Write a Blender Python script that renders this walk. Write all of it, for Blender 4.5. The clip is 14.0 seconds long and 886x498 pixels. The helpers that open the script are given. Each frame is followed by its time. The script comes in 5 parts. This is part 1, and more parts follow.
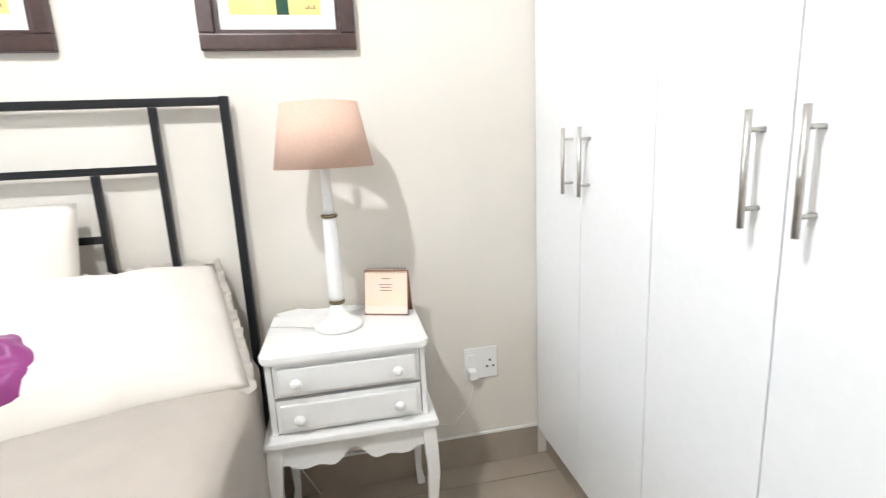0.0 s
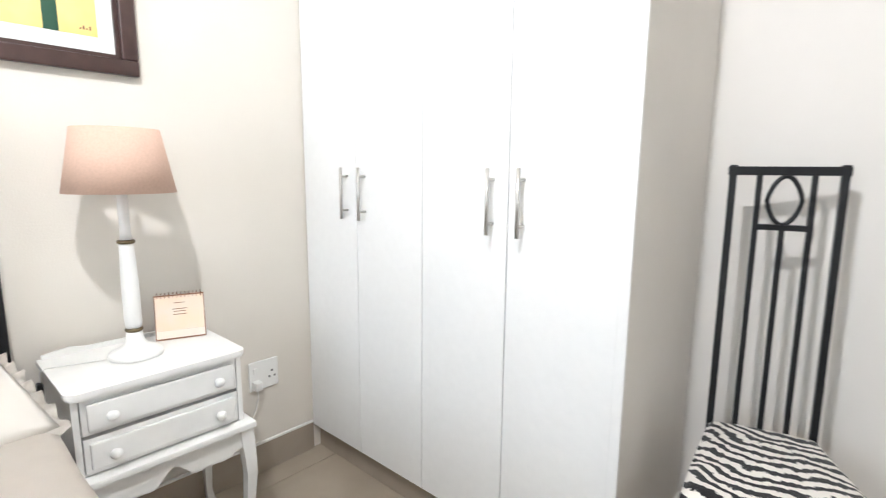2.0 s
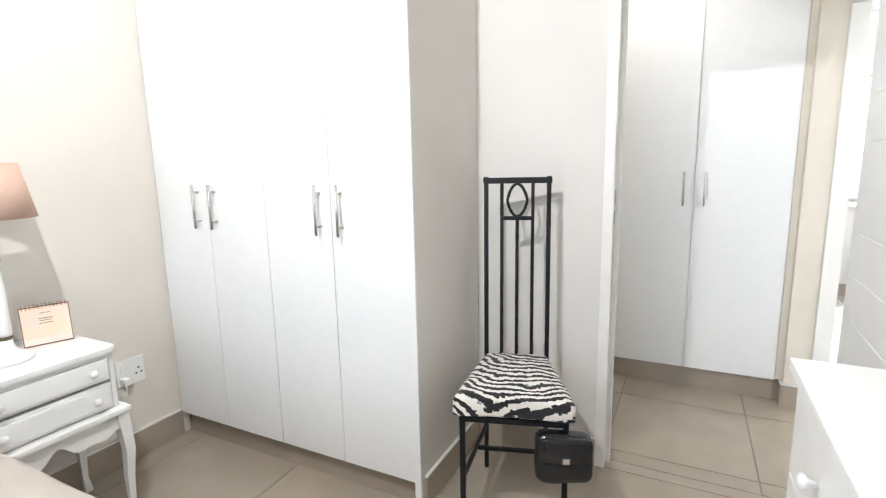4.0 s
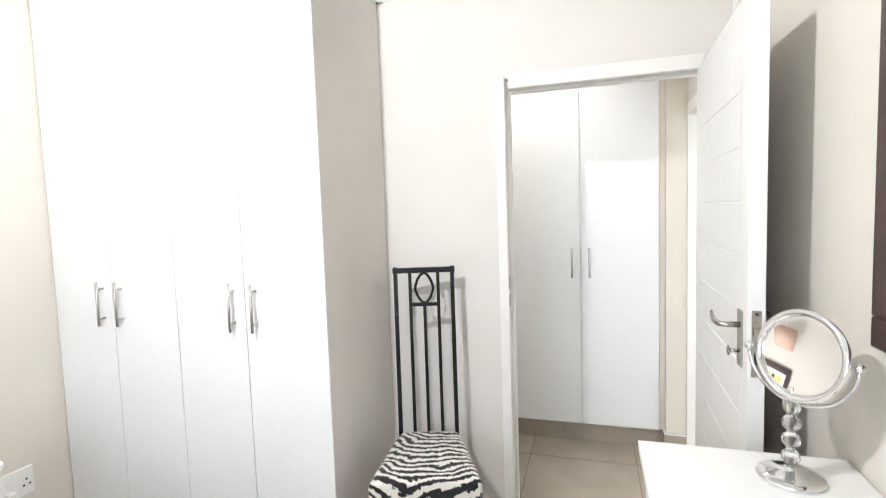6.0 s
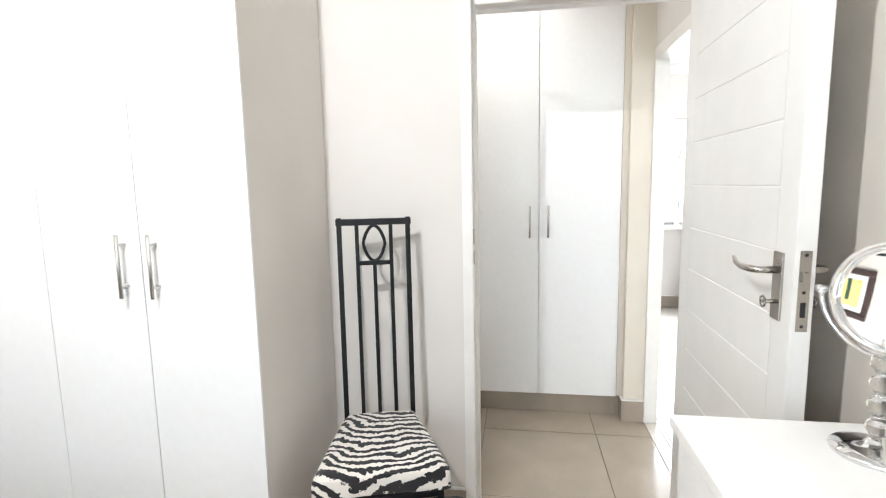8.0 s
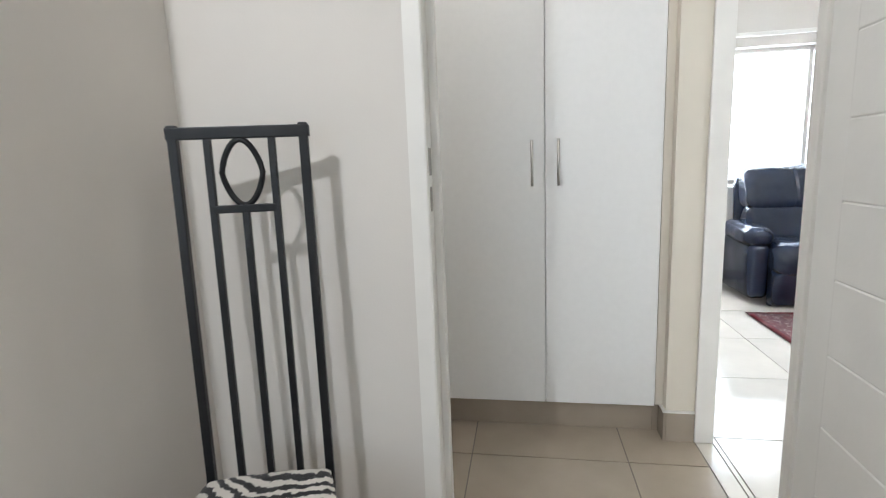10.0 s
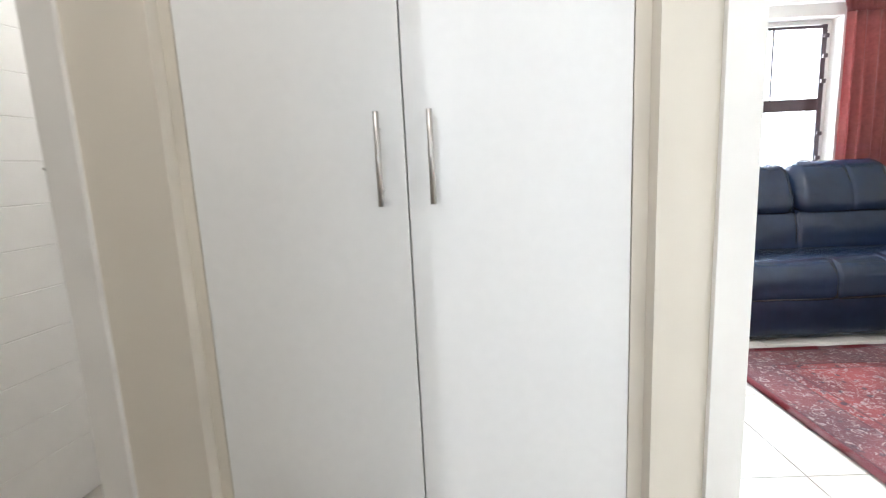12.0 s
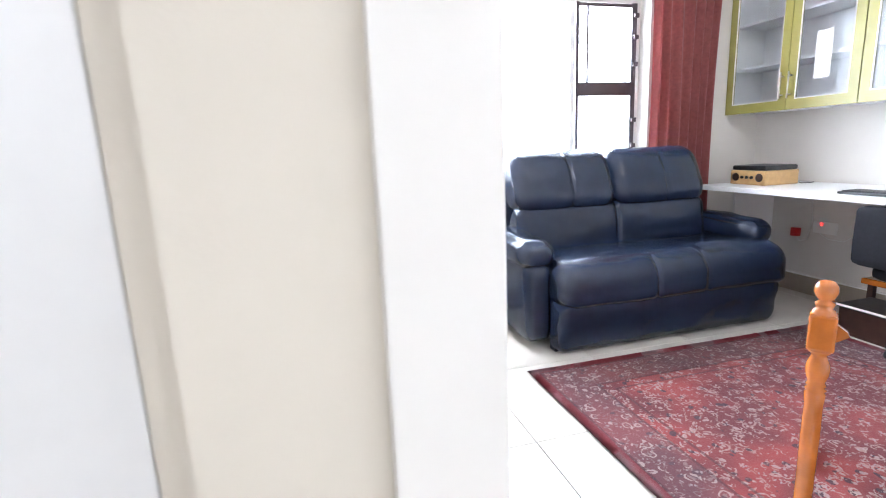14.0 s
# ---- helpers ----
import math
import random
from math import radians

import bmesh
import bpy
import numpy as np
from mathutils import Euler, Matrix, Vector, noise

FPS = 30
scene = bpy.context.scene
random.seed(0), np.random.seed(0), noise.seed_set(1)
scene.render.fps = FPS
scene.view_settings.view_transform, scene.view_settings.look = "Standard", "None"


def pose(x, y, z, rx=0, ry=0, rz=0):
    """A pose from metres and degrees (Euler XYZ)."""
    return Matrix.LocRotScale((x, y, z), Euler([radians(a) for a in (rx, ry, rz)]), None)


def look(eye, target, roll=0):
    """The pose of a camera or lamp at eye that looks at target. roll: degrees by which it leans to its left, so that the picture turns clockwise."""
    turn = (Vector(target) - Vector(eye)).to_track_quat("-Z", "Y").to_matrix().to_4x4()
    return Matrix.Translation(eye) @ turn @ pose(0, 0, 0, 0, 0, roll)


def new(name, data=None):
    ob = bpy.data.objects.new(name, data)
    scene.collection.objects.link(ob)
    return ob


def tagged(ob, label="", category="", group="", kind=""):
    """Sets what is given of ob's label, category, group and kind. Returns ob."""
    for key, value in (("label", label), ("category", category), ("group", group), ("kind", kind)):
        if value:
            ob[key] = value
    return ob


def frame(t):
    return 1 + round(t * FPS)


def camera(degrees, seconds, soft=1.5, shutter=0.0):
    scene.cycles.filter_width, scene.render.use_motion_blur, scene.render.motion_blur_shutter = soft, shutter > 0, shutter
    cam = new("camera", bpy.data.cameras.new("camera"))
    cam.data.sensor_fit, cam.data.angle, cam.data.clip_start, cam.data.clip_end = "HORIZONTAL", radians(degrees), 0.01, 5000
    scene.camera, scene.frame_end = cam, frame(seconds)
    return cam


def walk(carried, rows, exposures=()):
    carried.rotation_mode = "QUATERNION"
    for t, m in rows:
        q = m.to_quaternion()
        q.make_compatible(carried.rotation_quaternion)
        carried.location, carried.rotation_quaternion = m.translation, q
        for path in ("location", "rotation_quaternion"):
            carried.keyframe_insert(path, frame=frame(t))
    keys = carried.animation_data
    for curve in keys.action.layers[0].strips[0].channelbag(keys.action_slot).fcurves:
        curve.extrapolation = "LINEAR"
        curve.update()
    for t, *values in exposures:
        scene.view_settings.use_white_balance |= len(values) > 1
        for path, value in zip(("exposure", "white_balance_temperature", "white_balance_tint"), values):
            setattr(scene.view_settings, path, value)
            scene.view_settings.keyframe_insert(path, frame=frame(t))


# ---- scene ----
cam = camera(83.9, 14.0, soft=1.1, shutter=0.25)
PATH = [
    (0, (1.678, -0.676, 1.225), (-0.244, -0.301, 0.817), -2.7),
    (0.5, (1.692, -0.769, 1.216), (-0.103, 0.02, 0.822), 0.2),
    (1, (1.789, -0.967, 1.25), (0.131, 0.092, 0.892), 0.8),
    (1.5, (1.769, -1.026, 1.225), (0.197, 0.169, 0.905), 1.7),
    (2, (1.826, -1.168, 1.249), (0.511, 0.306, 0.938), 0.5),
    (2.5, (1.934, -1.267, 1.282), (0.813, 0.364, 0.997), 0.5),
    (3, (2.094, -1.337, 1.298), (0.988, 0.302, 0.999), 0.2),
    (3.5, (2.199, -1.416, 1.305), (1.154, 0.259, 0.98), -0.3),
    (3.7, (2.221, -1.449, 1.314), (1.246, 0.264, 0.972), -0.7),
    (5.8, (2.343, -1.604, 1.475), (1.751, 0.296, 1.276), -2.2),
    (6, (2.346, -1.613, 1.511), (1.764, 0.295, 1.363), -1.9),
    (6.5, (2.349, -1.617, 1.545), (1.771, 0.298, 1.517), -1.6),
    (7, (2.344, -1.567, 1.52), (1.809, 0.359, 1.464), -1.5),
    (7.5, (2.283, -1.458, 1.449), (1.859, 0.489, 1.284), -1.1),
    (8, (2.155, -1.319, 1.386), (1.853, 0.642, 1.131), -1.1),
    (8.2, (2.184, -1.239, 1.346), (1.843, 0.715, 1.091), -1.4),
    (10.5, (2.191, -0.231, 1.167), (1.883, 1.714, 0.82), -2.9),
    (11, (2.256, 0.048, 1.16), (1.998, 2.003, 0.827), -3.3),
    (11.5, (2.326, 0.292, 1.16), (2.116, 2.251, 0.817), -2.9),
    (12, (2.364, 0.572, 1.153), (2.313, 2.543, 0.817), -2.7),
    (12.5, (2.427, 0.818, 1.165), (2.584, 2.779, 0.807), -1.9),
    (13, (2.544, 1.01, 1.163), (2.849, 2.95, 0.787), -2.6),
    (13.5, (2.702, 1.147, 1.128), (3.22, 3.042, 0.752), -2.2),
    (14, (2.836, 1.263, 1.098), (3.34, 3.158, 0.704), -2.4),
]
walk(cam, [(t, look(eye, target, roll)) for t, eye, target, roll in PATH],
     [(0, -0.11, 5960, 10), (3.7, -0.13, 5920, 10), (5.8, -0.11, 5980, 10), (8.2, -0.07, 5980, 10), (10.3, -0.72, 5950, 9), (11.0, -0.70, 6000, 10), (11.5, -0.50, 5950, 10),
      (12.0, -0.22, 5950, 10), (12.5, 0.04, 5900, 11), (13.5, -0.04, 5900, 11), (14.0, -0.22, 5800, 14)])
# ---------------------------------------------------------------- light
world = bpy.data.worlds.new("sky")
scene.world = world
world.use_nodes = True
wn = world.node_tree
sky = wn.nodes.new("ShaderNodeTexSky")
sky.sky_type = "NISHITA"
sky.sun_disc = False
sky.sun_elevation = radians(62)
sky.sun_rotation = radians(-12)
wn.links.new(sky.outputs["Color"], wn.nodes["Background"].inputs["Color"])
wn.nodes["Background"].inputs["Strength"].default_value = 0.12


def lamp_light(name, kind, m, energy, color, size=0.1, size_y=None):
    data = bpy.data.lights.new(name, kind)
    data.energy, data.color = energy, color
    if kind == "AREA":
        data.shape, data.size, data.size_y = "RECTANGLE", size, size_y or size
    else:
        data.shadow_soft_size = size
    ob = new(name, data)
    ob.matrix_world = m
    return ob


sun = bpy.data.lights.new("sun", "SUN")
sun.energy, sun.angle, sun.color = 2.5, radians(0.6), (1.0, 0.95, 0.88)
sun_ob = new("sun", sun)
sun_ob.matrix_world = look((0, 0, 20), (1.0, -4.6, 10.8))
# daylight in the openings, and the bedroom's ceiling lamp
lamp_light("bedroom_window_light", "AREA", look((1.45, -3.32, 1.5), (1.45, 0, 1.4)), 19, (0.78, 0.92, 1.0), 1.6, 1.2)
lamp_light("living_window_light", "AREA", look((4.2, 4.62, 1.5), (4.2, 0, 1.0)), 255, (0.90, 0.96, 1.0), 1.9, 1.15)
# added fill through an unseen bathroom window
lamp_light("bathroom_window_fill", "AREA", look((0.45, 3.35, 1.75), (1.2, 1.4, 0.9)), 85, (0.95, 0.98, 1.0), 0.7, 0.5)
lamp_light("bedroom_lamp_light", "POINT", pose(1.37, -1.27, 2.53), 124, (1.0, 0.968, 0.93), 0.028)
# hall light is added fill, with no lamp seen there
lamp_light("hall_fill_light", "AREA", pose(2.0, 1.12, 2.54), 10, (1.0, 0.93, 0.84), 0.6, 0.3)
# added point fill that brightens the open bathroom door, no lamp seen
lamp_light("bathroom_fill_light", "POINT", pose(1.40, 2.35, 2.35), 20, (1.0, 0.96, 0.9), 0.06)
# living room ceiling lamp is assumed, its fitting out of view
lamp_light("living_lamp_light", "POINT", pose(4.55, 2.5, 2.45), 28, (1.0, 0.95, 0.88), 0.06)


# ---------------------------------------------------------------- materials
def mat(name, color, rough=0.5, metal=0.0, vary=0.06, scale=6.0, bump=0.0, bump_scale=60.0, coat=0.0,
        second=None, second_scale=1.5, island=0.0, sheen=0.0, spec=0.5):
    m = bpy.data.materials.new(name)
    m.use_nodes = True
    nt = m.node_tree
    p = nt.nodes["Principled BSDF"]
    p.inputs["Roughness"].default_value = rough
    p.inputs["Metallic"].default_value = metal
    p.inputs["Coat Weight"].default_value = coat
    p.inputs["Sheen Weight"].default_value = sheen
    p.inputs["Specular IOR Level"].default_value = spec
    tc = nt.nodes.new("ShaderNodeTexCoord")
    n1 = nt.nodes.new("ShaderNodeTexNoise")
    n1.inputs["Scale"].default_value = scale
    n1.inputs["Detail"].default_value = 6
    nt.links.new(tc.outputs["Object"], n1.inputs["Vector"])
    ramp = nt.nodes.new("ShaderNodeValToRGB")
    c = second or color
    ramp.color_ramp.elements[0].position, ramp.color_ramp.elements[1].position = 0.3, 0.7
    ramp.color_ramp.elements[0].color = (*[max(0, v * (1 - vary)) for v in c], 1)
    ramp.color_ramp.elements[1].color = (*[min(1, v * (1 + vary)) for v in color], 1)
    nt.links.new(n1.outputs["Fac"], ramp.inputs["Fac"])
    out = ramp.outputs["Color"]
    n2 = nt.nodes.new("ShaderNodeTexNoise")
    n2.inputs["Scale"].default_value = second_scale
    n2.inputs["Detail"].default_value = 3
    nt.links.new(tc.outputs["Object"], n2.inputs["Vector"])
    hsv = nt.nodes.new("ShaderNodeHueSaturation")
    mr = nt.nodes.new("ShaderNodeMapRange")
    mr.inputs["To Min"].default_value, mr.inputs["To Max"].default_value = 1 - vary * 0.6, 1 + vary * 0.6
    nt.links.new(n2.outputs["Fac"], mr.inputs["Value"])
    val = mr.outputs["Result"]
    if island:
        oi = nt.nodes.new("ShaderNodeObjectInfo")
        mr2 = nt.nodes.new("ShaderNodeMapRange")
        mr2.inputs["To Min"].default_value, mr2.inputs["To Max"].default_value = 1 - island, 1 + island
        nt.links.new(oi.outputs["Random"], mr2.inputs["Value"])
        mu = nt.nodes.new("ShaderNodeMath")
        mu.operation = "MULTIPLY"
        nt.links.new(val, mu.inputs[0])
        nt.links.new(mr2.outputs["Result"], mu.inputs[1])
        val = mu.outputs["Value"]
    nt.links.new(val, hsv.inputs["Value"])
    nt.links.new(out, hsv.inputs["Color"])
    nt.links.new(hsv.outputs["Color"], p.inputs["Base Color"])
    # gloss varies a little with the same stains
    mr3 = nt.nodes.new("ShaderNodeMapRange")
    mr3.inputs["To Min"].default_value = max(0.02, rough - 0.06)
    mr3.inputs["To Max"].default_value = min(1, rough + 0.06)
    nt.links.new(n2.outputs["Fac"], mr3.inputs["Value"])
    nt.links.new(mr3.outputs["Result"], p.inputs["Roughness"])
    if bump:
        n3 = nt.nodes.new("ShaderNodeTexNoise")
        n3.inputs["Scale"].default_value = bump_scale
        n3.inputs["Detail"].default_value = 5
        nt.links.new(tc.outputs["Object"], n3.inputs["Vector"])
        b = nt.nodes.new("ShaderNodeBump")
        b.inputs["Strength"].default_value = bump
        b.inputs["Distance"].default_value = 0.004
        nt.links.new(n3.outputs["Fac"], b.inputs["Height"])
        nt.links.new(b.outputs["Normal"], p.inputs["Normal"])
    return m


M_WALL = mat("cream wall paint", (0.70, 0.655, 0.585), 0.75, vary=0.025, scale=3, bump=0.15, bump_scale=180)
M_WALL2 = mat("pale wall paint", (0.70, 0.665, 0.62), 0.75, vary=0.025, scale=3, bump=0.05, bump_scale=180)
M_BROWN = mat("dark brown towelling", (0.035, 0.016, 0.013), 0.95, vary=0.2, scale=60, bump=0.3, bump_scale=300, sheen=0.2)
M_HALL = mat("cream hall wall paint", (0.69, 0.64, 0.55), 0.75, vary=0.03, scale=3, bump=0.05, bump_scale=180)
M_CEIL = mat("white ceiling paint", (0.82, 0.81, 0.79), 0.85, vary=0.02, scale=3, bump=0.1, bump_scale=150)
M_CORN = mat("white plaster cornice", (0.83, 0.82, 0.80), 0.7, vary=0.02)
M_MEL = mat("white melamine board", (0.82, 0.82, 0.81), 0.32, vary=0.012, scale=40, bump=0.03, bump_scale=300)
M_DOOR = mat("white gloss door paint", (0.80, 0.79, 0.76), 0.35, vary=0.02, scale=12, bump=0.05, bump_scale=90)
M_FRAME = mat("white enamel frame paint", (0.80, 0.78, 0.74), 0.38, vary=0.03, scale=9, bump=0.05, bump_scale=70)
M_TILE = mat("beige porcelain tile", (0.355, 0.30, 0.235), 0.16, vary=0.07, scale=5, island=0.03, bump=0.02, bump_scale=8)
# Living room use paints window glare over the beige; the bathroom tile is pale.
M_TILEW = mat("pale and window-lit porcelain tile", (0.62, 0.58, 0.52), 0.10, vary=0.05, scale=5, island=0.03, bump=0.02, bump_scale=8)
M_GROUT = mat("grey grout", (0.17, 0.145, 0.12), 0.9, vary=0.1, scale=30)
M_GROUT2 = mat("beige grout", (0.30, 0.26, 0.21), 0.9, vary=0.1, scale=30)
M_SKIRT = mat("beige tile skirting", (0.36, 0.305, 0.245), 0.25, vary=0.06, scale=6)
M_TRIM = mat("white trim strip", (0.80, 0.78, 0.74), 0.5, vary=0.02)
M_STEEL = mat("brushed steel", (0.56, 0.54, 0.51), 0.34, 1.0, vary=0.06, scale=60)
M_NICKEL = mat("satin nickel", (0.44, 0.415, 0.38), 0.26, 1.0, vary=0.06, scale=50)
M_CHROME = mat("polished chrome", (0.78, 0.78, 0.78), 0.07, 1.0, vary=0.02)
M_BRASS = mat("aged brass", (0.20, 0.155, 0.09), 0.3, 1.0, vary=0.1)
M_IRON = mat("black painted iron", (0.008, 0.008, 0.009), 0.42, spec=0.3, vary=0.2, scale=20, bump=0.08, bump_scale=80)
M_NIGHT = mat("white painted wood", (0.80, 0.79, 0.76), 0.42, vary=0.03, scale=14, bump=0.06, bump_scale=60)
M_SHADE = mat("dusty pink lampshade linen", (0.62, 0.43, 0.33), 0.9, vary=0.05, scale=160, bump=0.2, bump_scale=400)
M_LINEN = mat("cream cotton bed cover", (0.79, 0.72, 0.64), 0.9, vary=0.03, scale=12, bump=0.25, bump_scale=35, sheen=0.2)
M_PILLOW = mat("off-white pillow cotton", (0.76, 0.71, 0.64), 0.9, vary=0.03, scale=10, bump=0.25, bump_scale=30, sheen=0.2)
M_PURPLE = mat("purple satin", (0.22, 0.02, 0.16), 0.45, vary=0.15, scale=10, bump=0.2, bump_scale=25, sheen=0.4)
M_PICF = mat("dark mahogany frame", (0.045, 0.022, 0.018), 0.35, vary=0.25, scale=25, bump=0.08, bump_scale=60)
M_MAT = mat("white mount card", (0.82, 0.81, 0.79), 0.8, vary=0.01)
M_YEL = mat("yellow print", (0.80, 0.56, 0.16), 0.8, vary=0.10, scale=9, second=(0.86, 0.66, 0.28))
M_GREEN = mat("dark green print", (0.02, 0.07, 0.04), 0.8, vary=0.2)
M_PAPER = mat("calendar paper", (0.78, 0.70, 0.60), 0.8, vary=0.03)
M_PEACH = mat("peach printed page", (0.82, 0.60, 0.42), 0.75, vary=0.10, scale=14, second=(0.84, 0.74, 0.62))
M_INK = mat("brown ink", (0.25, 0.12, 0.07), 0.8, vary=0.1)
M_PLASTIC = mat("white plastic", (0.80, 0.79, 0.76), 0.35, vary=0.01)
M_BLACK = mat("black plastic", (0.012, 0.012, 0.013), 0.4, vary=0.2, scale=30)
M_LEATHER_BAG = mat("black shiny leather", (0.012, 0.012, 0.013), 0.22, vary=0.3, scale=40, bump=0.3, bump_scale=120)
M_SOFA = mat("navy leather", (0.010, 0.016, 0.035), 0.24, spec=0.40, vary=0.12, scale=9, bump=0.16, bump_scale=110)
M_CURTAIN = mat("terracotta curtain cloth", (0.30, 0.085, 0.08), 0.85, vary=0.12, scale=40, bump=0.12, bump_scale=250, sheen=0.1)
M_OLIVE = mat("olive green lacquer", (0.285, 0.255, 0.060), 0.35, vary=0.06, scale=8)
M_PINE = mat("orange varnished pine", (0.40, 0.115, 0.016), 0.16, vary=0.18, scale=18, bump=0.04, bump_scale=40, coat=0.4)
M_DARKWOOD = mat("dark stained wood", (0.045, 0.020, 0.015), 0.35, vary=0.25, scale=16)
M_RED = mat("red towel", (0.26, 0.010, 0.014), 0.95, vary=0.12, scale=40, bump=0.5, bump_scale=200, sheen=0.4)
M_BLUE = mat("blue lid", (0.03, 0.07, 0.25), 0.4, vary=0.1)
M_WINF = mat("dark bronze window frame", (0.06, 0.04, 0.045), 0.4, vary=0.1)
M_TAN = mat("tan leatherette", (0.52, 0.33, 0.14), 0.55, vary=0.10, scale=30, bump=0.1, bump_scale=200)
M_DARKRED = mat("red plastic", (0.45, 0.02, 0.02), 0.35, vary=0.05)
M_FABRIC = mat("black chair fabric", (0.010, 0.010, 0.013), 0.85, spec=0.2, vary=0.2, scale=60, bump=0.2, bump_scale=300)
M_GROUND = mat("dry ground", (0.30, 0.26, 0.20), 0.9, vary=0.2, scale=2)


def glass(name, rough=0.0, color=(1, 1, 1), alpha_mix=0.0):
    m = bpy.data.materials.new(name)
    m.use_nodes = True
    p = m.node_tree.nodes["Principled BSDF"]
    p.inputs["Base Color"].default_value = (*color, 1)
    p.inputs["Transmission Weight"].default_value = 1.0
    p.inputs["Roughness"].default_value = rough
    p.inputs["IOR"].default_value = 1.45
    return m


M_GLASS = glass("clear glass")
M_CRYSTAL = glass("crystal glass")
M_FROST = glass("cabinet glass", 0.08, (0.95, 0.97, 1.0))


def mirror_mat():
    m = bpy.data.materials.new("silvered mirror")
    m.use_nodes = True
    p = m.node_tree.nodes["Principled BSDF"]
    p.inputs["Base Color"].default_value = (0.9, 0.9, 0.9, 1)
    p.inputs["Metallic"].default_value = 1
    p.inputs["Roughness"].default_value = 0.01
    return m


M_MIRROR = mirror_mat()


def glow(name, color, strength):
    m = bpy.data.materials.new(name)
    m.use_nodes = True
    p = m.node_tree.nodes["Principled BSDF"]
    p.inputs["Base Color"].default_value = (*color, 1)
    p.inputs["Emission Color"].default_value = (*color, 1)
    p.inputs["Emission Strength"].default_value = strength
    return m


M_LED = glow("red pilot light", (1.0, 0.03, 0.02), 6)
# emissive card that glows in place of the bright daylight outdoors
M_SKYCARD = glow("glowing daylight card", (0.95, 0.98, 1.0), 3.2)


def zebra_mat():
    m = bpy.data.materials.new("zebra print plush")
    m.use_nodes = True
    nt = m.node_tree
    p = nt.nodes["Principled BSDF"]
    p.inputs["Roughness"].default_value = 0.95
    p.inputs["Sheen Weight"].default_value = 0.15
    tc = nt.nodes.new("ShaderNodeTexCoord")
    L = nt.links.new
    sp = nt.nodes.new("ShaderNodeSeparateXYZ")
    L(tc.outputs["Object"], sp.inputs["Vector"])

    def calc(op, a, b):
        k = nt.nodes.new("ShaderNodeMath")
        k.operation = op
        for i, v in enumerate((a, b)):
            if isinstance(v, (int, float)):
                k.inputs[i].default_value = v
            else:
                L(v, k.inputs[i])
        return k.outputs["Value"]

    # stripes arch over the middle of the seat, wander, fork and end in ragged hairs
    big = nt.nodes.new("ShaderNodeTexNoise")
    big.inputs["Scale"].default_value, big.inputs["Detail"].default_value = 7.0, 1.5
    L(tc.outputs["Object"], big.inputs["Vector"])
    hair = nt.nodes.new("ShaderNodeTexNoise")
    hair.inputs["Scale"].default_value, hair.inputs["Detail"].default_value = 75.0, 3.0
    L(tc.outputs["Object"], hair.inputs["Vector"])
    arch = calc("MULTIPLY", calc("POWER", calc("ABSOLUTE", sp.outputs["X"], 0.0), 1.5), -0.9)
    yy = calc("ADD", calc("ADD", sp.outputs["Y"], calc("MULTIPLY", sp.outputs["Z"], 0.8)), arch)
    yy = calc("ADD", yy, calc("MULTIPLY", calc("SUBTRACT", big.outputs["Fac"], 0.5), 0.135))
    yy = calc("ADD", yy, calc("MULTIPLY", calc("SUBTRACT", hair.outputs["Fac"], 0.5), 0.028))
    cv = nt.nodes.new("ShaderNodeCombineXYZ")
    L(calc("MULTIPLY", sp.outputs["X"], 0.5), cv.inputs["X"])
    L(yy, cv.inputs["Y"])
    w = nt.nodes.new("ShaderNodeTexWave")
    w.wave_type, w.bands_direction = "BANDS", "Y"
    w.inputs["Scale"].default_value = 8.2
    w.inputs["Distortion"].default_value = 1.6
    w.inputs["Detail"].default_value = 1.5
    w.inputs["Detail Scale"].default_value = 1.2
    L(cv.outputs["Vector"], w.inputs["Vector"])
    r = nt.nodes.new("ShaderNodeValToRGB")
    r.color_ramp.elements[0].position, r.color_ramp.elements[1].position = 0.47, 0.55
    r.color_ramp.elements[0].color = (0.012, 0.011, 0.012, 1)
    r.color_ramp.elements[1].color = (0.72, 0.68, 0.62, 1)
    nt.links.new(w.outputs["Fac"], r.inputs["Fac"])
    nt.links.new(r.outputs["Color"], p.inputs["Base Color"])
    n3 = nt.nodes.new("ShaderNodeTexNoise")
    n3.inputs["Scale"].default_value = 260
    nt.links.new(tc.outputs["Object"], n3.inputs["Vector"])
    b = nt.nodes.new("ShaderNodeBump")
    b.inputs["Strength"].default_value, b.inputs["Distance"].default_value = 0.4, 0.004
    nt.links.new(n3.outputs["Fac"], b.inputs["Height"])
    nt.links.new(b.outputs["Normal"], p.inputs["Normal"])
    return m


M_ZEBRA = zebra_mat()


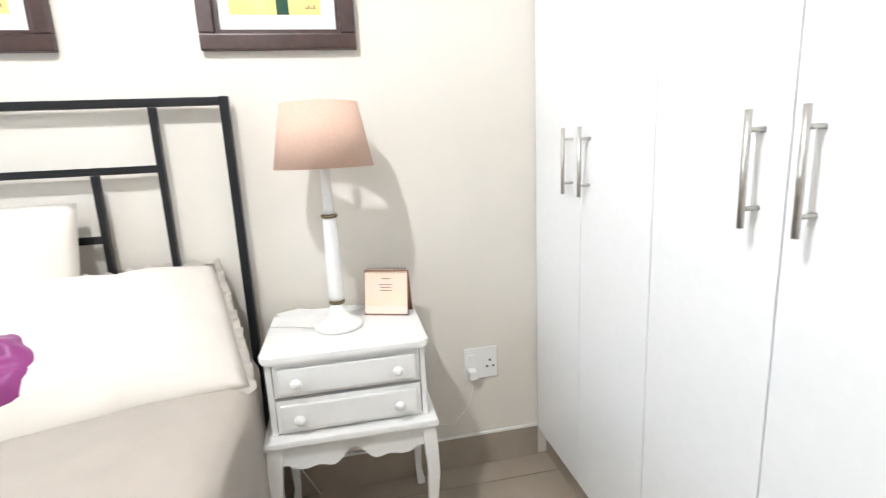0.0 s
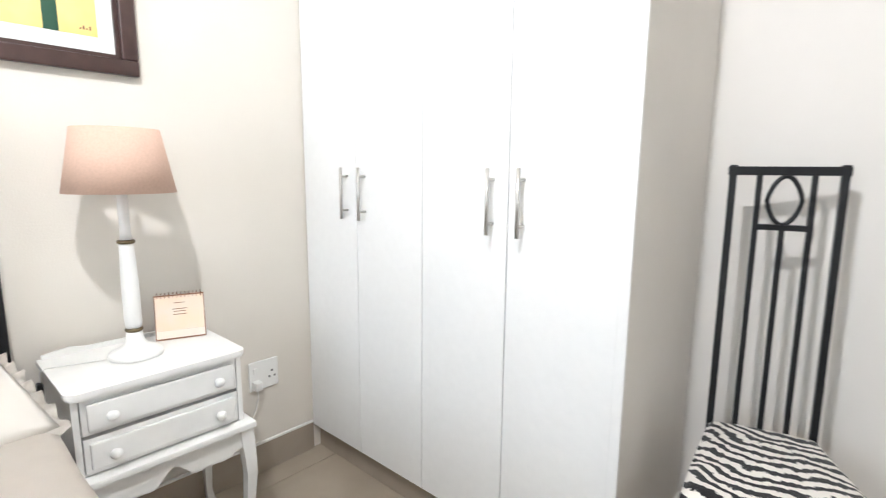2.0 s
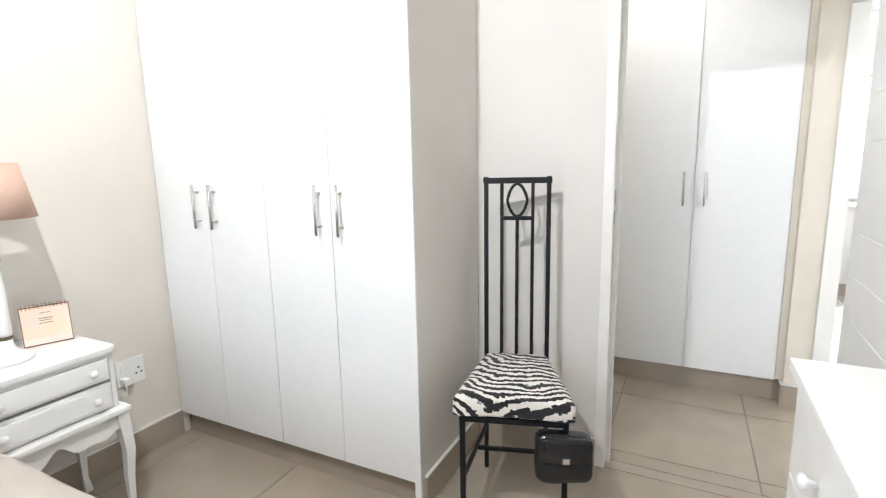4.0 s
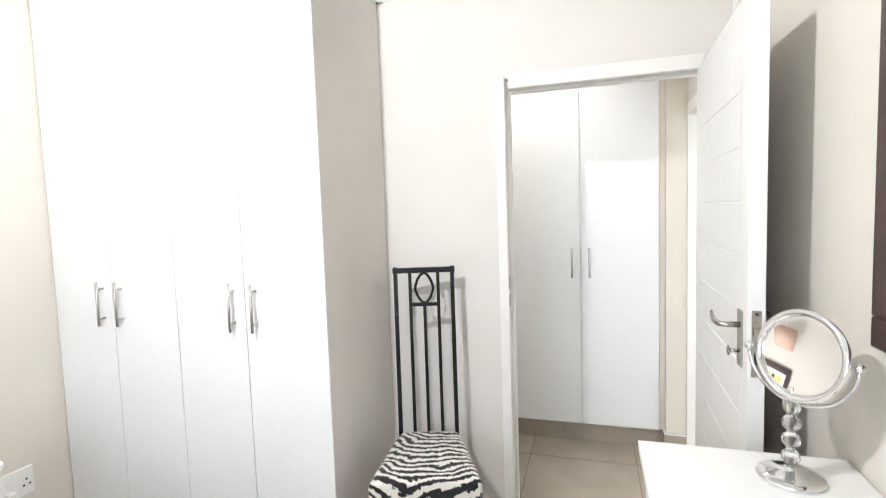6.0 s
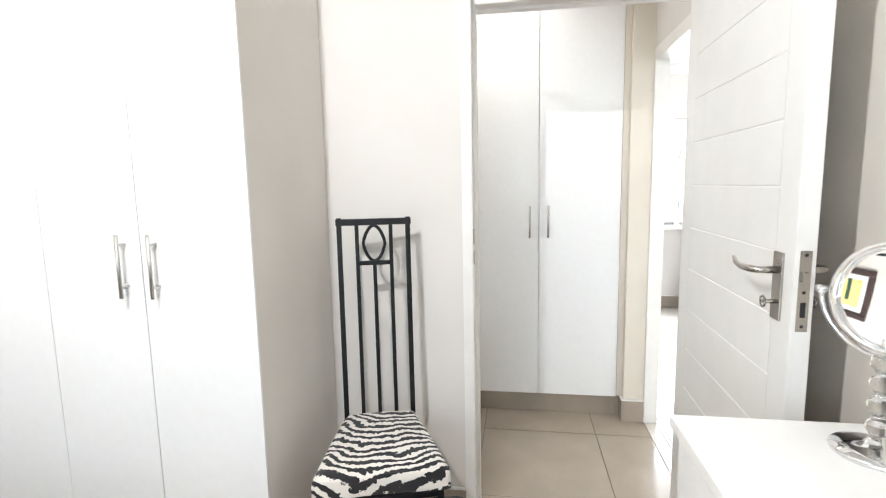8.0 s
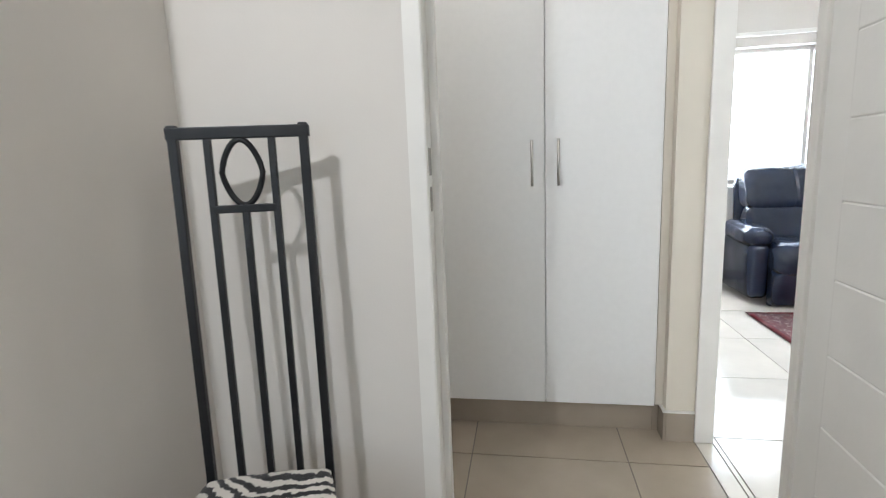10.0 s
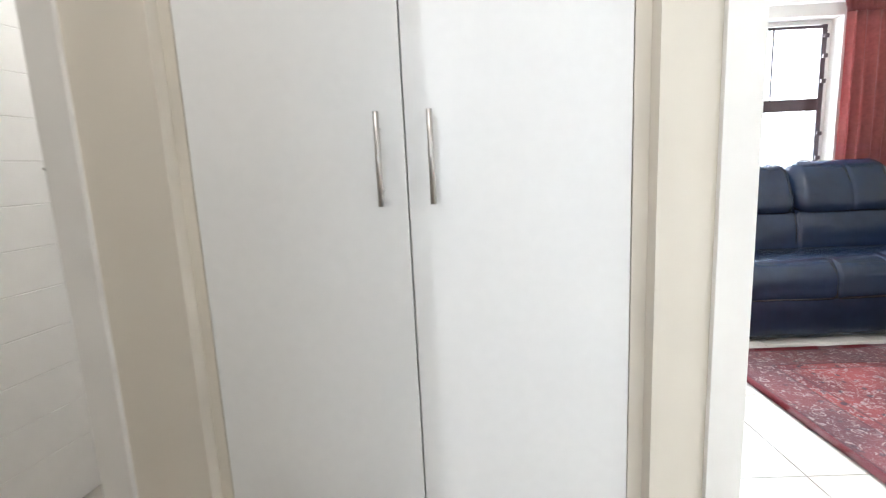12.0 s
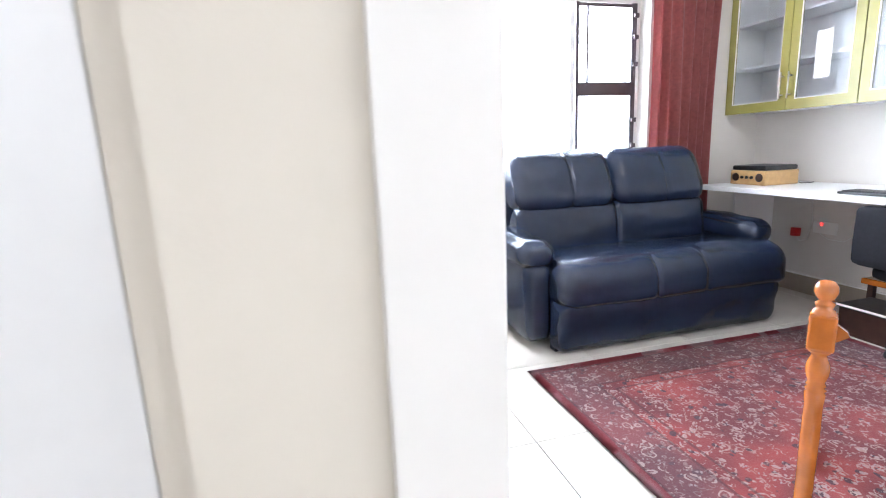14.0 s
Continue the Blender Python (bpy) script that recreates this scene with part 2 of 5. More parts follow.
def rug_mat(w, l):
    """Woven rug: red field with dark and pale motifs, a patterned border band and a plain edge."""
    m = bpy.data.materials.new("patterned red rug wool")
    m.use_nodes = True
    nt = m.node_tree
    L, N = nt.links.new, nt.nodes.new
    p = nt.nodes["Principled BSDF"]
    p.inputs["Roughness"].default_value = 0.95
    p.inputs["Sheen Weight"].default_value = 0.2
    tc = N("ShaderNodeTexCoord")

    def math_node(op, a, b=None):
        k = N("ShaderNodeMath")
        k.operation = op
        for i, v in enumerate((a, b)):
            if v is None:
                continue
            if isinstance(v, (int, float)):
                k.inputs[i].default_value = v
            else:
                L(v, k.inputs[i])
        return k.outputs["Value"]

    def mix(fac, a, b):
        k = N("ShaderNodeMix")
        k.data_type = "RGBA"
        L(fac, k.inputs[0])
        for i, v in ((6, a), (7, b)):
            if isinstance(v, tuple):
                k.inputs[i].default_value = (*v, 1)
            else:
                L(v, k.inputs[i])
        return k.outputs[2]

    nz = N("ShaderNodeTexNoise")
    nz.inputs["Scale"].default_value = 14
    L(tc.outputs["Object"], nz.inputs["Vector"])
    va = N("ShaderNodeVectorMath")
    va.operation = "MULTIPLY_ADD"
    L(nz.outputs["Color"], va.inputs[0])
    va.inputs[1].default_value = (0.05, 0.05, 0)
    L(tc.outputs["Object"], va.inputs[2])

    def motif(scale, lo, hi, rand=0.75):
        v = N("ShaderNodeTexVoronoi")
        v.inputs["Scale"].default_value = scale
        v.inputs["Randomness"].default_value = rand
        L(va.outputs["Vector"], v.inputs["Vector"])
        a = math_node("GREATER_THAN", v.outputs["Distance"], lo)
        b = math_node("LESS_THAN", v.outputs["Distance"], hi)
        return math_node("MULTIPLY", a, b), v

    nb = N("ShaderNodeTexNoise")
    nb.inputs["Scale"].default_value = 3.2
    L(tc.outputs["Object"], nb.inputs["Vector"])
    big = N("ShaderNodeValToRGB")
    big.color_ramp.elements[0].position, big.color_ramp.elements[1].position = 0.42, 0.62
    big.color_ramp.elements[0].color = (0.17, 0.030, 0.038, 1)
    big.color_ramp.elements[1].color = (0.36, 0.062, 0.060, 1)
    L(nb.outputs["Fac"], big.inputs["Fac"])
    ring, _ = motif(19.0, 0.30, 0.42, 0.8)
    core, _ = motif(19.0, 0.0, 0.17, 0.8)
    dots, _ = motif(56.0, 0.0, 0.24, 1.0)
    leaf, _ = motif(38.0, 0.34, 0.45, 1.0)
    dark, _ = motif(18.0, 0.0, 0.22, 1.0)
    n5 = N("ShaderNodeTexNoise")
    n5.inputs["Scale"].default_value = 34
    L(tc.outputs["Object"], n5.inputs["Vector"])
    gate = math_node("GREATER_THAN", n5.outputs["Fac"], 0.50)
    col = mix(math_node("MULTIPLY", dark, 0.85), big.outputs["Color"], (0.05, 0.03, 0.05))
    col = mix(math_node("MULTIPLY", math_node("MULTIPLY", ring, gate), 0.65), col, (0.52, 0.38, 0.35))
    col = mix(math_node("MULTIPLY", core, 0.75), col, (0.50, 0.38, 0.36))
    col = mix(math_node("MULTIPLY", math_node("MULTIPLY", leaf, gate), 0.7), col, (0.50, 0.40, 0.37))
    col = mix(math_node("MULTIPLY", math_node("MULTIPLY", dots, gate), 0.8), col, (0.42, 0.35, 0.37))
    # distance from the edge
    sp = N("ShaderNodeSeparateXYZ")
    L(tc.outputs["Object"], sp.inputs["Vector"])
    ex = math_node("SUBTRACT", w / 2, math_node("ABSOLUTE", sp.outputs["X"]))
    ey = math_node("SUBTRACT", l / 2, math_node("ABSOLUTE", sp.outputs["Y"]))
    e = math_node("MINIMUM", ex, ey)
    band = math_node("MULTIPLY", math_node("GREATER_THAN", e, 0.05), math_node("LESS_THAN", e, 0.24))
    bcol = mix(math_node("MULTIPLY", math_node("MULTIPLY", ring, gate), 0.8), (0.15, 0.075, 0.09), (0.55, 0.46, 0.42))
    bcol = mix(math_node("MULTIPLY", dots, 0.8), bcol, (0.38, 0.30, 0.29))
    col = mix(math_node("MULTIPLY", band, 0.55), col, bcol)
    for pos in (0.05, 0.24, 0.30):
        ln = math_node("LESS_THAN", math_node("ABSOLUTE", math_node("SUBTRACT", e, pos)), 0.006)
        col = mix(math_node("MULTIPLY", ln, 0.6), col, (0.07, 0.02, 0.03))
    edge = math_node("LESS_THAN", e, 0.045)
    col = mix(edge, col, (0.20, 0.022, 0.032))
    L(col, p.inputs["Base Color"])
    fz = N("ShaderNodeTexNoise")
    fz.inputs["Scale"].default_value = 320
    L(tc.outputs["Object"], fz.inputs["Vector"])
    bp = N("ShaderNodeBump")
    bp.inputs["Strength"].default_value, bp.inputs["Distance"].default_value = 0.5, 0.004
    L(fz.outputs["Fac"], bp.inputs["Height"])
    L(bp.outputs["Normal"], p.inputs["Normal"])
    return m


# ---------------------------------------------------------------- mesh helpers
def add_box(bm, x0, x1, y0, y1, z0, z1, bevel=0.0):
    vs = [bm.verts.new(c) for c in ((x0, y0, z0), (x1, y0, z0), (x1, y1, z0), (x0, y1, z0),
                                    (x0, y0, z1), (x1, y0, z1), (x1, y1, z1), (x0, y1, z1))]
    fs = [bm.faces.new([vs[i] for i in q]) for q in
          ((3, 2, 1, 0), (4, 5, 6, 7), (0, 1, 5, 4), (1, 2, 6, 5), (2, 3, 7, 6), (3, 0, 4, 7))]
    if bevel:
        es = list({e for f in fs for e in f.edges})
        bmesh.ops.bevel(bm, geom=es, offset=bevel, segments=2, affect="EDGES", profile=0.6)
    return bm


def box(x0, x1, y0, y1, z0, z1, bevel=0.0):
    return add_box(bmesh.new(), min(x0, x1), max(x0, x1), min(y0, y1), max(y0, y1), z0, z1, bevel)


def boxes(*rows, bevel=0.0):
    bm = bmesh.new()
    for r in rows:
        add_box(bm, *r, bevel)
    return bm


def lathe(profile, at=(0, 0, 0), n=32, bm=None, m=None):
    """Turned form about z from (radius, height) pairs."""
    bm = bm or bmesh.new()
    rings = []
    for r, z in profile:
        ring = []
        for i in range(n):
            a = 2 * math.pi * i / n
            v = Vector((r * math.cos(a), r * math.sin(a), z))
            if m:
                v = m @ v
            ring.append(bm.verts.new(v + Vector(at)))
        rings.append(ring)
    for a, b in zip(rings, rings[1:]):
        for i in range(n):
            f = bm.faces.new((a[i], a[(i + 1) % n], b[(i + 1) % n], b[i]))
            f.smooth = True
    bm.faces.new(rings[0][::-1])
    bm.faces.new(rings[-1])
    return bm


def tube(points, r, n=10, bm=None, closed=False):
    """Round bar along points."""
    bm = bm or bmesh.new()
    pts = [Vector(p) for p in points]
    rings = []
    for i, p in enumerate(pts):
        if closed:
            d = pts[(i + 1) % len(pts)] - pts[i - 1]
        else:
            d = pts[min(i + 1, len(pts) - 1)] - pts[max(i - 1, 0)]
        q = d.to_track_quat("Z", "Y")
        rr = r[i] if isinstance(r, (list, tuple)) else r
        rings.append([bm.verts.new(p + q @ Vector((rr * math.cos(2 * math.pi * k / n), rr * math.sin(2 * math.pi * k / n), 0))) for k in range(n)])
    pairs = list(zip(rings, rings[1:])) + ([(rings[-1], rings[0])] if closed else [])
    for a, b in pairs:
        for k in range(n):
            bm.faces.new((a[k], a[(k + 1) % n], b[(k + 1) % n], b[k])).smooth = True
    if not closed:
        bm.faces.new(rings[0][::-1])
        bm.faces.new(rings[-1])
    return bm


def bar(a, b, w, h=None, bm=None):
    """Square bar from a to b."""
    bm = bm or bmesh.new()
    a, b = Vector(a), Vector(b)
    d = b - a
    q = d.to_track_quat("Z", "Y")
    h = h or w
    m = Matrix.Translation((a + b) / 2) @ q.to_matrix().to_4x4()
    k = bmesh.new()
    add_box(k, -w / 2, w / 2, -h / 2, h / 2, -d.length / 2, d.length / 2, min(w, h) * 0.12)
    me = bpy.data.meshes.new("tmp")
    k.transform(m)
    k.to_mesh(me)
    k.free()
    bm.from_mesh(me)
    bpy.data.meshes.remove(me)
    return bm


def prism(outline, axis, a, b, bm=None):
    """Outline of (u, v) pairs pushed along an axis from a to b: x takes (y, z), y takes (x, z), z takes (x, y)."""
    bm = bm or bmesh.new()

    def at(u, v, w):
        return {"x": (w, u, v), "y": (u, w, v), "z": (u, v, w)}[axis]

    lo = [bm.verts.new(at(u, v, a)) for u, v in outline]
    hi = [bm.verts.new(at(u, v, b)) for u, v in outline]
    n = len(outline)
    for i in range(n):
        bm.faces.new((lo[i], lo[(i + 1) % n], hi[(i + 1) % n], hi[i]))
    bm.faces.new(lo[::-1])
    bm.faces.new(hi)
    bmesh.ops.recalc_face_normals(bm, faces=bm.faces[:])
    return bm


def soft_box(sx, sy, sz, r, n=14, bulge=0.0, wrinkle=0.0, seed=0.0, m=None, bm=None):
    """Upholstered block: rounded edges, bulging faces and shallow wrinkles."""
    bm = bm or bmesh.new()
    half = Vector((sx / 2, sy / 2, sz / 2))
    inner = Vector([max(0.001, h - r) for h in half])
    cache = {}

    def vert(p):
        key = (round(p.x, 5), round(p.y, 5), round(p.z, 5))
        if key not in cache:
            c = Vector([max(-i, min(i, v * h)) for v, h, i in zip(p, half, inner)])
            q = Vector([v * h for v, h in zip(p, half)])
            d = q - c
            out = c + (d.normalized() * r if d.length > 1e-6 else d)
            k = (1 - abs(p.x) ** 2.5) * (1 - abs(p.y) ** 2.5) + (1 - abs(p.x) ** 2.5) * (1 - abs(p.z) ** 2.5) + (1 - abs(p.z) ** 2.5) * (1 - abs(p.y) ** 2.5)
            nrm = Vector([v / max(h, 0.01) for v, h in zip(out, half)]).normalized()
            out += nrm * bulge * max(0, min(1, k))
            if wrinkle:
                out += nrm * wrinkle * noise.noise(Vector((out.x * 7 + seed, out.y * 7, out.z * 7)))
                out += nrm * wrinkle * 0.5 * noise.noise(Vector((out.x * 19 + seed, out.y * 19, out.z * 19)))
            cache[key] = bm.verts.new(m @ out if m else out)
        return cache[key]

    steps = [-1 + 2 * i / n for i in range(n + 1)]
    for ax in range(3):
        for s in (-1, 1):
            for i in range(n):
                for j in range(n):
                    quad = []
                    for a, b in ((i, j), (i + 1, j), (i + 1, j + 1), (i, j + 1)):
                        p = [0, 0, 0]
                        p[ax], p[(ax + 1) % 3], p[(ax + 2) % 3] = s, steps[a], steps[b]
                        quad.append(vert(Vector(p)))
                    if s < 0:
                        quad.reverse()
                    if len(set(quad)) == 4:
                        bm.faces.new(quad).smooth = True
    return bm


def pillow_mesh(w, d, h, frill=0.0, seed=0.0, n=26, m=None):
    """Filled pillow lying in xy, with puckered seams and, where asked, a frilled edge."""
    bm = bmesh.new()
    layers = []
    for s in (1, -1):
        g = []
        for i in range(n + 1):
            row = []
            for j in range(n + 1):
                u, v = -1 + 2 * i / n, -1 + 2 * j / n
                t = max(0, (1 - abs(u) ** 2.6)) ** 0.75 * max(0, (1 - abs(v) ** 2.6)) ** 0.75
                pin = 1 - 0.06 * (abs(u) ** 2) * (1 - abs(v) ** 2) - 0.0
                pin2 = 1 - 0.06 * (abs(v) ** 2) * (1 - abs(u) ** 2)
                z = s * h / 2 * t
                z += 0.03 * t * noise.noise(Vector((u * 2.2 + seed, v * 2.2, s)))
                z += 0.014 * t * noise.noise(Vector((u * 6 + seed, v * 6, s + 4)))
                p = Vector((u * w / 2 * pin2, v * d / 2 * pin, z))
                row.append(bm.verts.new(m @ p if m else p))
            g.append(row)
        layers.append(g)
    for s, g in zip((1, -1), layers):
        for i in range(n):
            for j in range(n):
                q = [g[i][j], g[i + 1][j], g[i + 1][j + 1], g[i][j + 1]]
                bm.faces.new(q if s > 0 else q[::-1]).smooth = True
    bmesh.ops.remove_doubles(bm, verts=bm.verts[:], dist=0.0015)
    return bm


def frill_mesh(w, d, depth, m, waves=46):
    """Gathered ruffle round a pillow's seam."""
    bm = bmesh.new()
    loop = []
    for k in range(waves * 6):
        a = k / (waves * 6) * 4
        side, f = int(a), a - int(a)
        u, v = ((-1 + 2 * f, -1), (1, -1 + 2 * f), (1 - 2 * f, 1), (-1, 1 - 2 * f))[side]
        pin = 0.06
        x, y = u * w / 2 * (1 - pin * v * v * (1 - u * u)), v * d / 2 * (1 - pin * u * u * (1 - v * v))
        loop.append((x, y, u, v))
    rows = []
    for j in range(4):
        t = j / 3
        row = []
        for k, (x, y, u, v) in enumerate(loop):
            o = Vector((u ** 9 if abs(u) < 1 else u, v ** 9 if abs(v) < 1 else v, 0))
            o = o.normalized() if o.length > 0.01 else Vector((0, 0, 0))
            z = t * 0.012 * math.sin(2 * math.pi * k / 6 + 1.3 * math.sin(k * 0.11))
            p = Vector((x, y, z)) + o * depth * t * (0.85 + 0.3 * noise.noise(Vector((k * 0.13, 0, 0))))
            row.append(bm.verts.new(m @ p))
        rows.append(row)
    n = len(loop)
    for a, b in zip(rows, rows[1:]):
        for k in range(n):
            bm.faces.new((a[k], a[(k + 1) % n], b[(k + 1) % n], b[k])).smooth = True
    r = bmesh.ops.solidify(bm, geom=bm.faces[:], thickness=0.003)
    return bm


def mesh_ob(name, bm, material):
    me = bpy.data.meshes.new(name)
    bmesh.ops.recalc_face_normals(bm, faces=bm.faces[:])
    bm.to_mesh(me)
    bm.free()
    me.materials.append(material)
    return new(name, me)


def struct(name, bm, material, label, category=""):
    return tagged(mesh_ob(name, bm, material), label, category or name.split("_")[0], kind="structure")


SHIFT = Vector((0, 0, 0))      # offset of the group of things being placed


def thing(name, at, label, category, group=""):
    e = new(name)
    e.location = Vector(at) + SHIFT
    e.empty_display_size = 0.1
    bpy.context.view_layer.update()
    return tagged(e, label, category, group)


def part(name, bm, material, parent, label=""):
    """One mesh under a thing or a part; its mesh is given in world coordinates."""
    o = parent
    off = Vector((0, 0, 0))
    while o:
        off += o.location
        o = o.parent
    bm.transform(Matrix.Translation(SHIFT - off))
    ob = mesh_ob(name, bm, material)
    ob.parent = parent
    if label:
        ob["label"] = label
    return ob


def spin(bm, x, y, deg):
    """Turn a mesh about an upright axis at (x, y)."""
    bm.transform(Matrix.Translation((x, y, 0)) @ Matrix.Rotation(radians(deg), 4, "Z") @ Matrix.Translation((-x, -y, 0)))
    return bm


# ---------------------------------------------------------------- structure
CEIL = 2.585
XE, YB = 2.885, -3.30          # bedroom: east wall, south wall
YD, YD2 = 0.588, 0.655           # door wall, both faces
YH = 1.54                      # hall's north wall
XL, XL2 = 2.875, 2.944         # wall between hall and living room
LX, LY = 6.155, 4.34            # living room: east wall, window wall
struct("wall_west", box(-0.14, 0, YB - 0.14, 3.5, 0, CEIL), M_WALL, "smooth cream painted bedroom wall behind the bed", "wall")
struct("wall_south", boxes((0, 0.55, YB - 0.14, YB, 0, CEIL), (2.35, XE, YB - 0.14, YB, 0, CEIL), (0.55, 2.35, YB - 0.14, YB, 0, 0.85), (0.55, 2.35, YB - 0.14, YB, 2.1, CEIL)), M_WALL, "cream painted bedroom wall with a wide window", "wall")
struct("wall_east", box(XE, XE + 0.12, YB - 0.14, YD2, 0, CEIL), M_WALL, "cream painted bedroom wall beside the chest of drawers", "wall")
struct("wall_north", boxes((0, 1.957, YD, YD2, 0, CEIL), (2.803, XE, YD, YD2, 0, CEIL), (1.957, 2.803, YD, YD2, 2.085, CEIL)), M_WALL2, "cream painted wall around the bedroom doorway", "wall")
struct("wall_nib", box(1.368, 1.39, 0.006, YD, 0, CEIL), M_WALL2, "cream painted return wall at the wardrobe end", "wall")
for piece in ((0, 0.76, YH, YH + 0.13, 0, CEIL), (1.630, 1.806, YH, YH + 0.13, 0, CEIL), (0.76, 1.630, YH, YH + 0.13, 2.085, CEIL),
              (2.759, XL, YH, YH + 0.13, 0, CEIL), (1.806, 2.759, YH, YH + 0.13, 2.44, CEIL)):
    struct("wall_hall", box(*piece), M_HALL, "cream painted hall wall around the linen cupboard", "wall")
struct("wall_cupboard_back", boxes((1.70, 2.874, 2.19, 2.26, 0, CEIL), (1.70, 1.80, YH + 0.13, 2.19, 0, CEIL), (2.765, 2.874, YH + 0.13, 2.19, 0, CEIL)), M_WALL2, "plain painted walls enclosing the linen cupboard", "wall")
struct("wall_living_west", boxes((XL, XL2, YH, LY, 0, CEIL), (XL, XL2, YD2, 0.745, 0, CEIL), (XL, XL2, 0.745, YH, 2.085, CEIL)), M_WALL2, "pale painted wall around the living room doorway", "wall")
struct("wall_living_south", box(3.005, LX, YD2 - 0.12, YD2, 0, CEIL), M_WALL2, "pale painted living room wall", "wall")
struct("wall_living_east", box(LX, LX + 0.14, YD2 - 0.12, LY + 0.2, 0, CEIL), M_WALL2, "pale painted living room wall behind the desk", "wall")
WX0, WX1, WZ0, WZ1 = 3.25, 5.185, 0.86, 2.07
struct("wall_living_north", boxes((XL, WX0, LY, LY + 0.2, 0, CEIL), (WX1, LX, LY, LY + 0.2, 0, CEIL), (WX0, WX1, LY, LY + 0.2, 0, WZ0), (WX0, WX1, LY, LY + 0.2, WZ1, CEIL)), M_WALL2, "pale painted living room wall with a wide window", "wall")
struct("wall_bath", boxes((1.68, 1.70, YH + 0.13, 3.5, 0, CEIL), (0, 0.15, 3.4, 3.5, 0, CEIL), (0.8, 1.68, 3.4, 3.5, 0, CEIL), (0.15, 0.8, 3.4, 3.5, 0, 1.35), (0.15, 0.8, 3.4, 3.5, 2.1, CEIL)), M_WALL2, "pale painted bathroom wall with an added high window opening", "wall")
struct("wall_hall_west", box(0, 0.06, YD2, YH, 0, CEIL), M_WALL2, "plain cream hall end wall", "wall")
struct("ceiling", boxes((-0.14, XE + 0.12, YB - 0.14, YD2, CEIL, CEIL + 0.1), (-0.14, XL2, YD2, 3.5, CEIL, CEIL + 0.1), (XL2, LX + 0.14, YD2 - 0.12, LY + 0.2, CEIL, CEIL + 0.1), (XL, XL2, 3.5, LY + 0.2, CEIL, CEIL + 0.1)), M_CEIL, "flat white painted ceiling", "ceiling")


def cove(axis, a, b, wall, side, name="cornice"):
    """Coved cornice along a wall face; side is the way into the room."""
    pts = [(0, -0.092), (0.012, -0.092), (0.016, -0.078), (0.026, -0.052), (0.046, -0.030), (0.072, -0.018), (0.086, -0.014), (0.086, -0.001), (0, -0.001)]
    return struct(name, prism([(wall + side * u, CEIL + v) for u, v in pts], axis, a, b), M_CORN, "white coved plaster cornice under the ceiling", "cornice")


cove("x", 1.39, XE, YD, -1)
cove("y", 0.0, YD, 1.39, 1)
cove("y", YB, 0.0, 0.0, 1)
cove("y", YB, YD, XE, -1)
cove("x", XL2, LX, LY, -1)
cove("y", YD2, LY, LX, -1)


def skirting(axis, a, b, wall, side):
    pts = [(0.001, 0.0), (0.011, 0.0), (0.011, 0.126), (0.001, 0.126)]
    sk = struct("baseboard", prism([(wall + side * u, v) for u, v in pts], axis, a, b), M_SKIRT, "beige tile skirting with a white top trim", "skirting")
    top = [(0.001, 0.1262), (0.0125, 0.1262), (0.0125, 0.134), (0.001, 0.134)]
    part("trim", prism([(wall + side * u, v) for u, v in top], axis, a, b), M_TRIM, sk, "thin white trim strip")
    return sk


skirting("y", YB, -0.002, 0.0, 1)
skirting("x", 1.392, 1.940, YD, -1)
skirting("y", 0.03, YD - 0.013, 1.39, 1)
skirting("x", 1.642, 1.806, YH, -1)
skirting("x", 2.759, 2.870, YH, -1)
skirting("y", YH - 0.011, 1.614, 2.759, -1)
skirting("y", YH - 0.011, 1.614, 1.806, 1)
skirting("y", 0.75, LY, LX, -1)
skirting("x", XL2, LX - 0.014, LY, -1)
skirting("y", 1.57, LY - 0.014, XL2, 1)


def door_frame(name, axis, wall0, wall1, e0, e1, top, lip, label):
    """Pressed door frame: e0..e1 is the clear opening and top its height; a lip folds onto the wall on both faces, with a rebate on the first."""
    f = struct(name, bmesh.new(), M_FRAME, label, "door frame")
    w0, w1, wm = wall0 - 0.013, wall1 + 0.008, wall0 + 0.040
    for e, s in ((e0, 1), (e1, -1)):
        prof = [(e - s * lip, w0), (e - s * 0.020, w0), (e - s * 0.016, w0 + 0.003), (e - s * 0.016, wm), (e - s * 0.002, wm), (e, wm + 0.002), (e, w1 - 0.003), (e - s * 0.003, w1), (e - s * lip, w1)]
        if axis == "y":
            prof = [(v, u) for u, v in prof]
        part("jamb", prism(prof, "z", 0.002, top + lip + 0.010), M_FRAME, f)
    hp = [(w0, top + lip + 0.010), (w0, top + 0.014), (w0 + 0.003, top + 0.010), (wm, top + 0.010), (wm, top), (w1, top), (w1, top + lip + 0.010)]
    part("head", prism(hp, axis, e0 + 0.0005, e1 - 0.0005), M_FRAME, f)
    return f


df = door_frame("door_frame_1", "x", YD, YD2, 1.998, 2.768, 2.030, 0.057, "white painted bedroom door frame with a rebate")
strike = part("strike_plate", boxes((1.9822, 1.9840, 0.589, 0.612, 1.155, 1.215), (1.9822, 1.9840, 0.593, 0.610, 1.075, 1.13)), M_NICKEL, df, "worn metal strike plates")
f2 = struct("door_frame_2", box(XL - 0.004, XL2, 0.77, 1.524, 2.022, 2.0845), M_FRAME, "white painted living room door frame", "door frame")
part("jamb", box(XL - 0.004, XL2, 1.5245, 1.5395, 0.002, 2.0845, 0.002), M_FRAME, f2)
part("jamb", box(XL - 0.004, XL2, 0.7455, 0.7695, 0.002, 2.0845, 0.002), M_FRAME, f2)
door_frame("door_frame_3", "x", YH, YH + 0.13, 0.826, 1.556, 2.021, 0.085, "white painted bathroom door frame")


